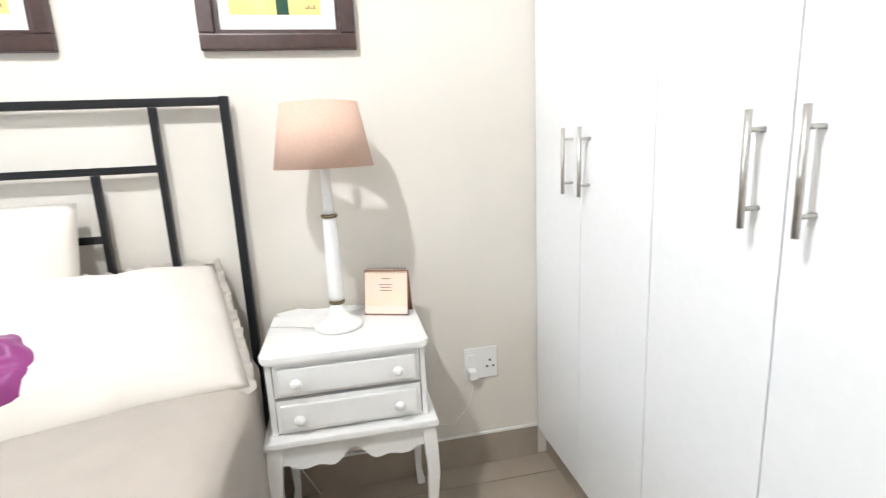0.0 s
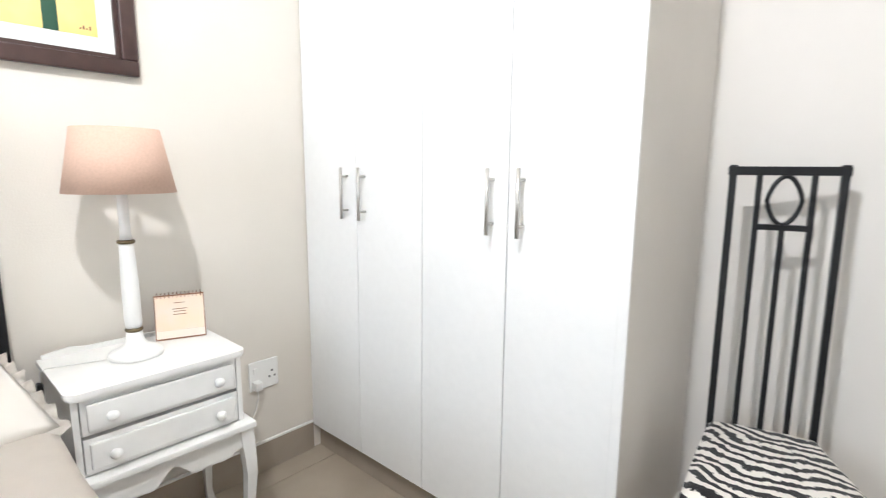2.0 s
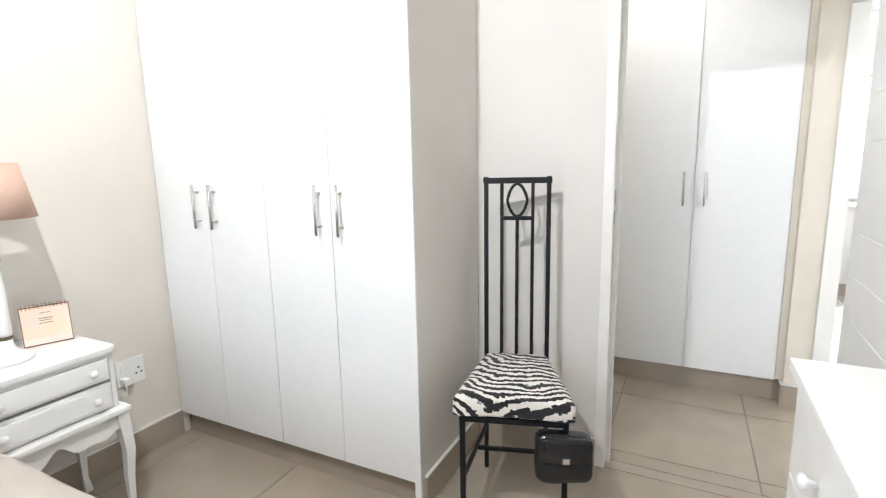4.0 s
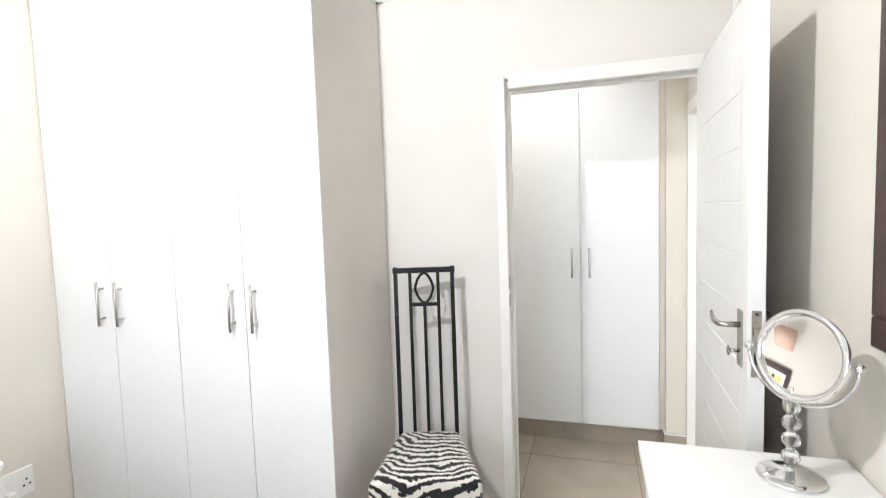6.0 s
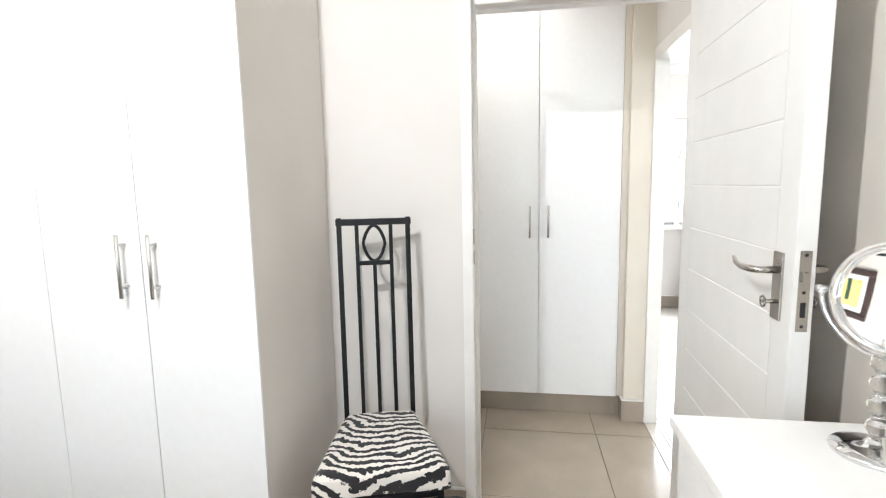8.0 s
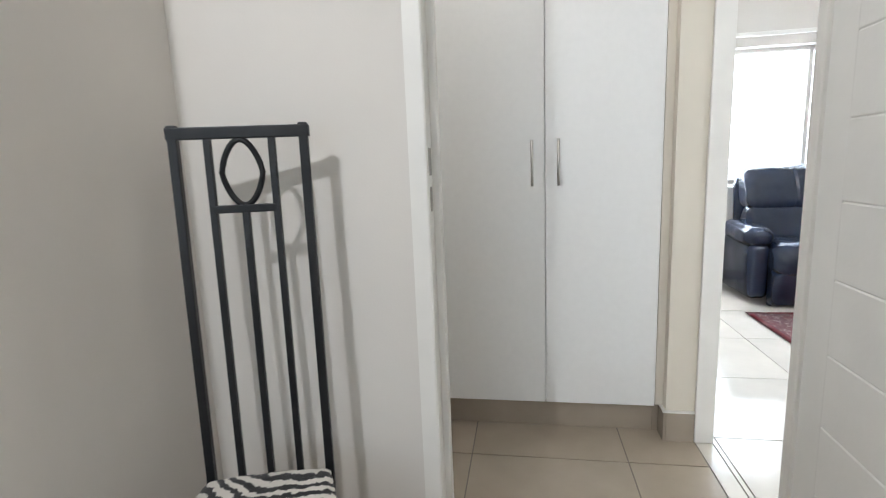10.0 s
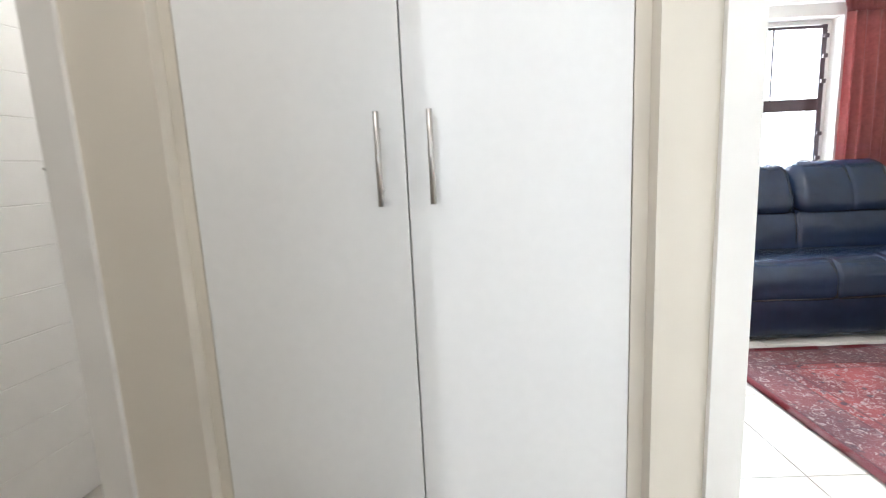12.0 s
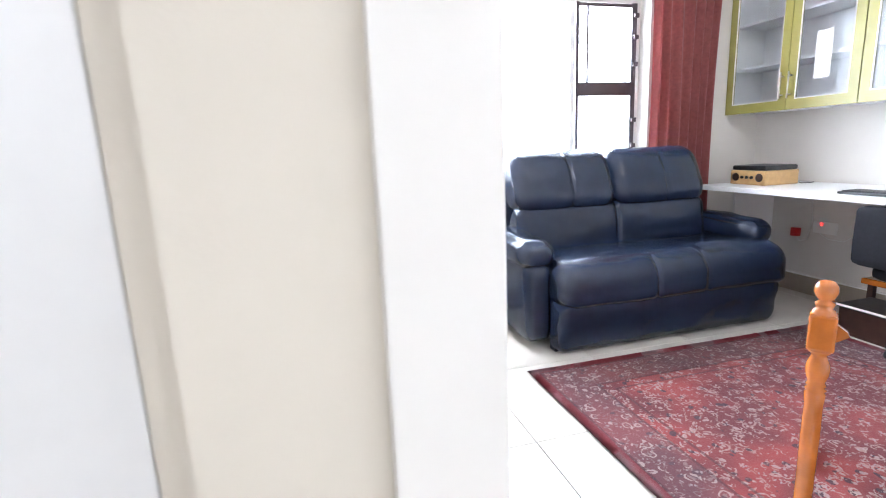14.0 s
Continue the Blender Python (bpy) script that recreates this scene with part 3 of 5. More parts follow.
struct("trim_conduit", box(2.866, 2.884, 0.572, 0.587, 0.14, CEIL - 0.093, 0.002), M_TRIM, "white cable trunking in the corner behind the door", "trunking")


# ---------------------------------------------------------------- doors
def bar_handle(x, z0, z1, y, parent, r=0.0058):
    h = part("handle", tube([(x, y - 0.032, z0), (x, y - 0.032, z1)], r, 12), M_STEEL, parent, "brushed steel bar handle")
    for z in (z0 + 0.032, z1 - 0.032):
        part("post", tube([(x, y + 0.001, z), (x, y - 0.03, z)], 0.0045, 10), M_STEEL, h)
    return h


def built_in(name, label, xs, front, back, z0, z1, plinth, handle_z, pairs, end_trim=False):
    """Cupboard run with slab doors; xs are the seams; pairs says on which side each door has its handle."""
    c = thing(name, ((xs[0] + xs[-1]) / 2, (front + back) / 2, 0), label, "cupboard")
    bd = bmesh.new()
    add_box(bd, xs[0] + 0.002, xs[-1] - 0.002, front + 0.02, front + 0.028, z0, z1)
    add_box(bd, xs[0] + 0.002, xs[0] + 0.018, front + 0.028, back, z0, z1)
    add_box(bd, xs[-1] - 0.018, xs[-1] - 0.002, front + 0.028, back, z0, z1)
    part("body", bd, M_MEL, c)
    part("plinth", box(xs[0] + 0.002, xs[-1] - 0.002, front + 0.035, front + 0.05, 0.0, plinth), M_SKIRT, c, "beige tiled plinth")
    for i, (a, b) in enumerate(zip(xs, xs[1:])):
        g = 0.0017
        d = part("door", box(a + g, b - g, front, front + 0.018, z0, z1, 0.0012), M_MEL, c)
        s = pairs[i]
        bar_handle(b - 0.052 if s == "r" else a + 0.052, handle_z[0], handle_z[1], front, d)
    if end_trim:
        part("end_strip", box(xs[-1], xs[-1] + 0.026, front - 0.004, front + 0.004, 0.0, z1 - 0.03), M_MEL, c, "white edge strip")
    return c


built_in("wardrobe", "tall built-in white melamine wardrobe with four closed doors", [0.004, 0.346, 0.690, 1.030, 1.366], 0.0, 0.57, 0.115, 2.49, 0.117, (1.068, 1.260), "rlrl", True)
struct("trim_wardrobe_top", box(0.004, 1.39, 0.0, 0.006, 2.4915, CEIL), M_MEL, "white filler panel above the wardrobe", "panel")
built_in("linen_cupboard", "white melamine linen cupboard with two closed doors in the hall", [1.830, 2.272, 2.727], 1.584, 2.17, 0.128, 2.43, 0.130, (1.077, 1.261), "rl")
struct("trim_cupboard", boxes((1.8065, 1.8297, 1.582, 1.604, 0.136, 2.44), (2.7273, 2.7585, 1.582, 1.604, 0.136, 2.44)), M_HALL, "cream filler strips beside the linen cupboard", "trim")


struct("trim_plinth", boxes((1.8065, 1.8318, 1.615, 1.632, 0, 0.1355), (2.7252, 2.7580, 1.615, 1.632, 0, 0.1355)), M_SKIRT, "beige tile fillers beside the cupboard plinth", "trim")


def lever_set(parent, m, flip):
    """Plate, lever and key escutcheon, built on a plane and placed by m."""
    p = bmesh.new()
    add_box(p, -0.02, 0.02, 0, 0.006, -0.075, 0.075, 0.002)
    p.transform(m)
    pl = part("handle_plate", p, M_NICKEL, parent, "satin metal lever handle on a long plate")
    k = tube([(0, 0.004, 0.035), (0, 0.045, 0.035), (flip * 0.012, 0.052, 0.035), (flip * 0.06, 0.054, 0.033), (flip * 0.10, 0.052, 0.038), (flip * 0.118, 0.05, 0.048)], [0.008, 0.007, 0.008, 0.0072, 0.006, 0.0035], 10)
    k.transform(m)
    part("lever", k, M_NICKEL, pl)
    e = tube([(0, 0.004, -0.035), (0, 0.03, -0.035)], 0.005, 8)
    tube([(0.012 * math.cos(a * 0.7854), 0.03, -0.035 + 0.012 * math.sin(a * 0.7854)) for a in range(8)], 0.0025, 6, e, True)
    e.transform(m)
    part("key", e, M_NICKEL, pl)


def plank_door(name, hinge, width, angle, label):
    """White door leaf with shallow horizontal grooves on both faces; the hinge edge stands at hinge, and the leaf runs at angle degrees from +x."""
    m = Matrix.Translation((*hinge, 0)) @ Matrix.Rotation(radians(angle), 4, "Z")
    t, h, n = 0.040, 2.03, 13
    d = thing(name, (*hinge, 0), label, "door")
    d["kind"] = "structure"
    lo, pit = 0.09, (h - 0.18) / n
    bm = bmesh.new()
    prof = [(0.0, 0.010), (0.0, lo)]
    for i in range(1, n):
        z = lo + i * pit
        prof += [(0.0, z - 0.003), (0.0022, z), (0.0, z + 0.003)]
    prof += [(0.0, h)]
    outline = prof + [(t - u, z) for u, z in reversed(prof)]
    prism([(u - t / 2, z) for u, z in outline], "x", 0.085, width - 0.085, bm)
    bm.transform(m)
    part("planks", bm, M_DOOR, d)
    for a, b in ((0.003, 0.0846), (width - 0.0846, width)):
        st = box(a, b, -t / 2, t / 2, 0.010, h, 0.002)
        st.transform(m)
        part("stile", st, M_DOOR, d)
    for s, turn in ((1, 0), (-1, 180)):
        lm = m @ Matrix.Translation((width - 0.060, s * t / 2, 1.155)) @ Matrix.Rotation(radians(turn), 4, "Z")
        lever_set(d, lm, -1 if s > 0 else 1)
    ep = box(width, width + 0.002, -0.011, 0.011, 1.07, 1.24, 0.0005)
    add_box(ep, width, width + 0.008, -0.007, 0.007, 1.175, 1.195)
    ep.transform(m)
    lp = part("lock_plate", ep, M_NICKEL, d, "metal lock faceplate on the door edge")
    kh = box(width + 0.0021, width + 0.0026, -0.005, 0.005, 1.10, 1.132, 0.0002)
    for z in (1.078, 1.150, 1.228):
        add_box(kh, width + 0.0021, width + 0.0026, -0.003, 0.003, z, z + 0.006)
    kh.transform(m)
    part("keyhole", kh, M_BLACK, lp, "dark keyhole and screw heads")
    return d


plank_door("door_1", (2.761, 0.562), 0.785, -91.8, "open white bedroom door with horizontal grooved planks")
plank_door("door_2", (0.850, YH + 0.16), 0.70, 80.0, "open white bathroom door with horizontal grooved planks")


# ---------------------------------------------------------------- windows
def window(name, x0, x1, z0, z1, y, xs, zbars, label, inward=-1, material=None):
    w = tagged(new(name), label, "window", kind="structure")
    w.location = ((x0 + x1) / 2, y, z0)
    mt = material or M_WINF
    f = 0.034
    part("window_frame", boxes((x0, x1, y - 0.03, y + 0.03, z0, z0 + f), (x0, x1, y - 0.03, y + 0.03, z1 - f, z1), (x0, x0 + f, y - 0.03, y + 0.03, z0 + f, z1 - f), (x1 - f, x1, y - 0.03, y + 0.03, z0 + f, z1 - f)), mt, w)
    for x in xs:
        part("mullion", box(x - 0.018, x + 0.018, y - 0.025, y + 0.025, z0 + f, z1 - f), mt, w)
    edges = [x0 + f] + [v for x in xs for v in (x - 0.018, x + 0.018)] + [x1 - f]
    for i in range(0, len(edges), 2):
        for z, hh in zbars:
            part("transom", box(edges[i] + 0.001, edges[i + 1] - 0.001, y - 0.022, y + 0.022, z, z + hh), mt, w)
        g = part("pane", box(edges[i] - 0.008, edges[i + 1] + 0.008, y - 0.003, y + 0.003, z0 + f - 0.008, z1 - f + 0.008), M_GLASS, w)
        g.visible_shadow = False
    part("window_sill", box(x0 - 0.02, x1 + 0.02, y + inward * 0.032, y + inward * 0.19, z0 - 0.002, z0 + 0.022, 0.004), M_TRIM, w)
    return w


window("window_1", 0.55, 2.35, 0.85, 2.1, YB - 0.09, [1.15, 1.75], [], "white framed bedroom window", 1, M_TRIM)
# white frame and mullions stand in for glare; the casement keeps its dark colour
w2 = window("window_2", WX0, WX1, WZ0, WZ1, LY + 0.15, [3.9, 4.66], [], "living room window with a dark framed casement, other frames painted white for glare", -1, M_TRIM)
YW = LY + 0.15
cs = part("casement", boxes((5.115, 5.150, YW - 0.045, YW - 0.031, WZ0 + 0.034, WZ1 - 0.034), (4.70, 5.1148, YW - 0.045, YW - 0.031, WZ1 - 0.060, WZ1 - 0.040), (4.70, 5.1148, YW - 0.045, YW - 0.031, WZ0 + 0.034, WZ0 + 0.060), (4.682, 4.6998, YW - 0.045, YW - 0.031, WZ0 + 0.034, WZ1 - 0.034)), M_WINF, w2, "dark casement frame")
part("transom", box(4.7002, 5.1148, YW - 0.048, YW - 0.030, 1.425, 1.515, 0.003), M_WINF, w2, "dark casement rail")
part("vertical_bar", box(4.76, 4.772, YW - 0.046, YW - 0.032, 1.5152, WZ1 - 0.06), M_WINF, w2)
for zz in (1.06, 1.24, 1.62, 1.80, 1.94):
    part("stay", box(WX1 - 0.065, WX1 - 0.030, LY + 0.085, LY + 0.104, zz, zz + 0.03, 0.004), M_WINF, w2)
# unseen opening, added for the bathroom fill
window("window_3", 0.15, 0.8, 1.35, 2.1, 3.46, [], [], "small frosted bathroom window added out of view", -1, M_TRIM)

# ground, and glowing cards that stand in for overbright daylight outside
gm = bmesh.new()
g0 = [gm.verts.new(c) for c in ((-400, -400, -0.25), (400, -400, -0.25), (400, 400, -0.25), (-400, 400, -0.25))]
gm.faces.new(g0)
struct("ground", gm, M_GROUND, "dry open ground outside the house", "ground")
struct("backdrop", boxes((-60, 60, 62, 62.3, -0.25, 26), (-60, 60, -62.3, -62, -0.25, 26)), M_SKYCARD, "glowing daylight cards beyond the windows", "backdrop")


# ---------------------------------------------------------------- bedroom things
def nightstand():
    x0, x1, y0, y1, top = 0.035, 0.392, -0.938, -0.476, 0.695
    n = thing("nightstand", (0.21, -0.707, 0), "white painted nightstand with two drawers and scalloped apron", "nightstand")
    prof = []
    r = 0.03
    for cx, cy, a0 in ((x1 - r, y1 - r, 0), (x0 + 0.006, y1 - 0.006, 90), (x0 + 0.006, y0 + 0.006, 180), (x1 - r, y0 + r, 270)):
        rr = r if cx > 0.2 else 0.006
        for k in range(6):
            a = radians(a0 + 18 * k)
            prof.append((cx + rr * math.cos(a), cy + rr * math.sin(a)))
    tb = prism(prof, "z", top - 0.014, top)
    part("top", tb, M_NIGHT, n)
    lip = prism([(0.21 + (x - 0.21) * 0.985, -0.707 + (y + 0.707) * 0.985) for x, y in prof], "z", top - 0.021, top - 0.0142)
    part("top_moulding", lip, M_NIGHT, n)
    part("back_rail", prism([(-0.925, top), (-0.49, top), (-0.49, top + 0.012), (-0.56, top + 0.022), (-0.60, top + 0.014), (-0.815, top + 0.014), (-0.855, top + 0.022), (-0.925, top + 0.012)], "x", 0.036, 0.047), M_NIGHT, n)
    b0, b1 = y0 + 0.012, y1 - 0.012
    part("body", boxes((x0, x1 - 0.024, b0, b0 + 0.015, 0.458, top - 0.022), (x0, x1 - 0.024, b1 - 0.015, b1, 0.458, top - 0.022), (x0, x0 + 0.01, b0 + 0.015, b1 - 0.015, 0.458, top - 0.022), (x0 + 0.01, x1 - 0.03, b0 + 0.0155, b1 - 0.0155, 0.458, 0.466)), M_NIGHT, n)
    for z0, z1 in ((0.570, 0.668), (0.464, 0.561)):
        d = part("drawer", box(x0 + 0.05, x1 - 0.022, b0 + 0.018, b1 - 0.018, z0, z1, 0.002), M_NIGHT, n)
        part("drawer_panel", box(x1 - 0.0215, x1 - 0.010, b0 + 0.030, b1 - 0.030, z0 + 0.012, z1 - 0.012, 0.004), M_NIGHT, d)
        for y in (-0.845, -0.570):
            part("knob", lathe([(0.006, 0), (0.006, 0.010), (0.013, 0.016), (0.015, 0.022), (0.012, 0.029), (0.004, 0.032)], (x1 - 0.012, y, (z0 + z1) / 2), 16, m=Matrix.Rotation(radians(90), 4, "Y")), M_NIGHT, d)
    part("ledge", box(x0 - 0.004, x1 + 0.016, y0 - 0.012, y1 + 0.012, 0.436, 0.4575, 0.006), M_NIGHT, n)
    sc = [(y0 + 0.03, 0.4355)]
    m = 28
    for k in range(m + 1):
        f = k / m
        u = abs(2 * f - 1)
        z = 0.372 + 0.02 * math.cos(u * math.pi * 2.0) - 0.030 * max(0, u - 0.72) / 0.28 + 0.012 * math.cos(u * math.pi * 4)
        sc.append((y0 + 0.03 + f * (y1 - y0 - 0.06), z))
    sc.append((y1 - 0.03, 0.4355))
    part("apron", prism(sc, "x", x1 - 0.018, x1 - 0.004), M_NIGHT, n, "scalloped front apron")
    part("side_apron", box(x0 + 0.02, x1 - 0.03, y1 - 0.026, y1 - 0.014, 0.375, 0.4355), M_NIGHT, n)
    part("side_apron", box(x0 + 0.02, x1 - 0.03, y0 + 0.014, y0 + 0.026, 0.375, 0.4355), M_NIGHT, n)
    for lx, ly, sx, sy in ((x1 - 0.016, y1 - 0.016, 1, 1), (x1 - 0.016, y0 + 0.016, 1, -1), (x0 + 0.018, y1 - 0.016, -0.2, 1), (x0 + 0.018, y0 + 0.016, -0.2, -1)):
        leg = bmesh.new()
        rings = []
        for f in (0, 0.15, 0.35, 0.6, 0.85, 0.96, 1.0):
            z = 0.4354 * (1 - f)
            w = 0.021 - 0.011 * min(1, f * 1.15) + (0.003 if f > 0.9 else 0)
            off = 0.010 * math.sin(f * math.pi * 1.0) * (1 if f < 0.5 else 0.3) + (0.008 if f > 0.9 else 0)
            ox, oy = lx + sx * off, ly + sy * off
            rings.append([leg.verts.new((ox + a * w, oy + b * w, z)) for a, b in ((-1, -1), (1, -1), (1, 1), (-1, 1))])
        for a, b in zip(rings, rings[1:]):
            for i in range(4):
                leg.faces.new((a[i], a[(i + 1) % 4], b[(i + 1) % 4], b[i]))
        leg.faces.new(rings[0])
        leg.faces.new(rings[-1][::-1])
        part("leg", leg, M_NIGHT, n)


nightstand()


def table_lamp():
    x, y, z = 0.195, -0.724, 0.6955
    l = thing("table_lamp", (x, y, z), "white turned table lamp with dusty pink shade on the nightstand", "lamp")
    part("base", lathe([(0.072, 0), (0.074, 0.006), (0.070, 0.014), (0.052, 0.024), (0.034, 0.034), (0.024, 0.05), (0.021, 0.075)], (x, y, z)), M_NIGHT, l)
    part("collar", lathe([(0.0215, 0.0752), (0.024, 0.078), (0.024, 0.083), (0.0205, 0.0858)], (x, y, z)), M_BRASS, l)
    part("stem", lathe([(0.020, 0.086), (0.023, 0.10), (0.023, 0.22), (0.019, 0.33), (0.019, 0.338)], (x, y, z)), M_NIGHT, l)
    part("ring", lathe([(0.0192, 0.3382), (0.024, 0.341), (0.024, 0.347), (0.0192, 0.3498)], (x, y, z)), M_BRASS, l, "small brass ring")
    part("neck", lathe([(0.0165, 0.35), (0.014, 0.37), (0.0135, 0.52), (0.010, 0.53), (0.010, 0.60)], (x, y, z)), M_NIGHT, l)
    sh = bmesh.new()
    n = 48
    z0, z1, r0, r1 = 0.486, 0.664, 0.141, 0.108
    rows = []
    for r, zz in ((r0, z0), (r1, z1), (r1 - 0.002, z1), (r0 - 0.002, z0)):
        rows.append([sh.verts.new((x + r * math.cos(2 * math.pi * i / n), y + r * math.sin(2 * math.pi * i / n), z + zz)) for i in range(n)])
    for a, b in zip(rows, rows[1:] + rows[:1]):
        for i in range(n):
            sh.faces.new((a[i], a[(i + 1) % n], b[(i + 1) % n], b[i])).smooth = True
    shade = part("shade", sh, M_SHADE, l, "tapered dusty pink linen shade")
    sp = bmesh.new()
    for a in (15, 135, 255):
        c, s = math.cos(radians(a)), math.sin(radians(a))
        tube([(x + 0.009 * c, y + 0.009 * s, z + 0.595), (x + 0.1062 * c, y + 0.1062 * s, z + 0.645)], 0.0016, 6, sp)
    part("shade_ring", sp, M_BRASS, shade)


table_lamp()


def desk_calendar():
    m = Matrix.Translation((0.112, -0.563, 0.6955)) @ Matrix.Rotation(radians(69), 4, "Z")
    c = thing("desk_calendar", (0.112, -0.563, 0.6955), "peach desk calendar with spiral binding on the nightstand", "calendar")

    def put(name, bm, mt, parent, label=""):
        bm.transform(m)
        return part(name, bm, mt, parent, label)

    w, h, d = 0.148, 0.146, 0.05
    lean = math.atan2(d * 0.6, h)
    fr = Matrix.Translation((0, -d * 0.6, 0)) @ Matrix.Rotation(-lean, 4, "X")
    bk = Matrix.Translation((0, d * 0.6, 0)) @ Matrix.Rotation(lean, 4, "X")
    for name, mm, mt in (("front_board", fr, M_INK), ("back_board", bk, M_INK)):
        b = box(-w / 2, w / 2, -0.001, 0.001, 0, h)
        b.transform(mm)
        put(name, b, mt, c)
    pg = box(-w / 2 + 0.003, w / 2 - 0.003, -0.0024, -0.0012, 0.030, h - 0.004)
    pg.transform(fr)
    page = put("page", pg, M_PEACH, c, "peach printed calendar page")
    ft = box(-w / 2 + 0.003, w / 2 - 0.003, -0.0024, -0.0012, 0.005, 0.0297)
    ft.transform(fr)
    put("page_foot", ft, M_PAPER, c, "pale blank foot of the page")
    lines = bmesh.new()
    for zz, ww in ((0.118, 0.030), (0.098, 0.044), (0.090, 0.036), (0.080, 0.040)):
        add_box(lines, -ww / 2, ww / 2, -0.0032, -0.0026, zz, zz + 0.0022)
    lines.transform(fr)
    put("print", lines, M_INK, page, "small unreadable lines of print")
    for i in range(12):
        xx = -w / 2 + 0.010 + i * (w - 0.02) / 11
        put("spiral_ring", tube([(xx, 0.009 * math.cos(k * 0.6283), h - 0.004 + 0.009 * math.sin(k * 0.6283)) for k in range(10)], 0.0014, 5, None, True), M_INK, c)


desk_calendar()


def wall_socket(y0, y1, z0, z1):
    s = thing("wall_socket", (0.0, (y0 + y1) / 2, z0), "white wall socket with switch and a plugged-in charger", "socket")
    part("plate", box(0.0005, 0.008, y0, y1, z0, z1, 0.002), M_PLASTIC, s)
    part("switch", box(0.0082, 0.012, y0 + 0.018, y0 + 0.034, z1 - 0.05, z1 - 0.025, 0.001), M_PLASTIC, s)
    for yy, zz in ((y1 - 0.028, z0 + 0.068), (y1 - 0.040, z0 + 0.044), (y1 - 0.016, z0 + 0.044)):
        part("pin_hole", box(0.0082, 0.0086, yy - 0.004, yy + 0.004, zz - 0.004, zz + 0.004), M_BLACK, s)
    part("charger", box(0.0085, 0.045, y0 + 0.008, y0 + 0.038, z0 + 0.012, z0 + 0.045, 0.004), M_PLASTIC, s, "small white charger plug")
    pts = [(0.030, y0 + 0.022, z0 + 0.012), (0.032, y0 + 0.022, z0 - 0.02), (0.026, y0 + 0.012, z0 - 0.07), (0.022, y0 - 0.01, z0 - 0.12), (0.022, y0 - 0.06, z0 - 0.17), (0.024, y0 - 0.14, z0 - 0.15)]
    part("cable", tube(pts, 0.0022, 6), M_PLASTIC, s, "thin white cable")


wall_socket(-0.288, -0.162, 0.362, 0.482)
cord = thing("lamp_cord", (0.42, -0.95, 0.0), "thin white lamp cord with black inline switch over the nightstand edge", "cord")
part("cord", tube([(0.19, -0.80, 0.700), (0.16, -0.87, 0.6985), (0.14, -0.93, 0.698), (0.135, -0.944, 0.69), (0.135, -0.948, 0.63), (0.13, -0.947, 0.50), (0.12, -0.93, 0.36), (0.08, -0.9, 0.15), (0.05, -0.85, 0.02)], 0.0022, 6), M_PLASTIC, cord)
part("switch", box(0.125, 0.150, -0.956, -0.941, 0.60, 0.66, 0.005), M_BLACK, cord, "black inline switch")


def picture(y0, y1, z0, z1, group):
    p = thing("framed_picture", (0.0, (y0 + y1) / 2, z0), "framed yellow print with dark green stripe in dark wood frame", "picture", group)
    w = 0.046
    for nm, bx in (("rail", (0.002, 0.030, y0, y1, z0, z0 + w)), ("rail", (0.002, 0.030, y0, y1, z1 - w, z1)), ("stile", (0.002, 0.030, y0, y0 + w, z0 + w + 0.0005, z1 - w - 0.0005)), ("stile", (0.002, 0.030, y1 - w, y1, z0 + w + 0.0005, z1 - w - 0.0005))):
        b = box(*bx, 0.005)
        part(nm, b, M_PICF, p)
    iw = 0.012
    a0, a1, c0, c1 = y0 + w + 0.0005, y1 - w - 0.0005, z0 + w + 0.0005, z1 - w - 0.0005
    part("inner_lip", boxes((0.002, 0.018, a0, a1, c0, c0 + iw), (0.002, 0.018, a0, a1, c1 - iw, c1), (0.002, 0.018, a0, a0 + iw, c0 + iw, c1 - iw), (0.002, 0.018, a1 - iw, a1, c0 + iw, c1 - iw)), M_PICF, p)
    part("mount", box(0.003, 0.008, a0 + iw, a1 - iw, c0 + iw, c1 - iw), M_MAT, p, "white card mount")
    q0, q1, r0, r1 = y0 + 0.09, y1 - 0.10, z0 + 0.102, z1 - 0.10
    pr = part("print", box(0.0082, 0.0092, q0, q1, r0, r1), M_YEL, p, "yellow abstract print")
    ym = (q0 + q1) / 2 + 0.02
    part("stripe", box(0.0094, 0.0098, ym - 0.018, ym + 0.018, r0, r1 - 0.05), M_GREEN, pr, "dark green stripe")
    sg = bmesh.new()
    for k in range(4):
        add_box(sg, 0.0094, 0.0098, q1 - 0.045 + k * 0.008, q1 - 0.040 + k * 0.008, r0 + 0.016, r0 + 0.021 + 0.006 * (k % 2))
    part("signature", sg, M_INK, pr, "small unreadable signature")


picture(-1.053, -0.597, 1.535, 1.99, "pictures above the bed")
picture(-1.89, -1.434, 1.535, 1.99, "pictures above the bed")


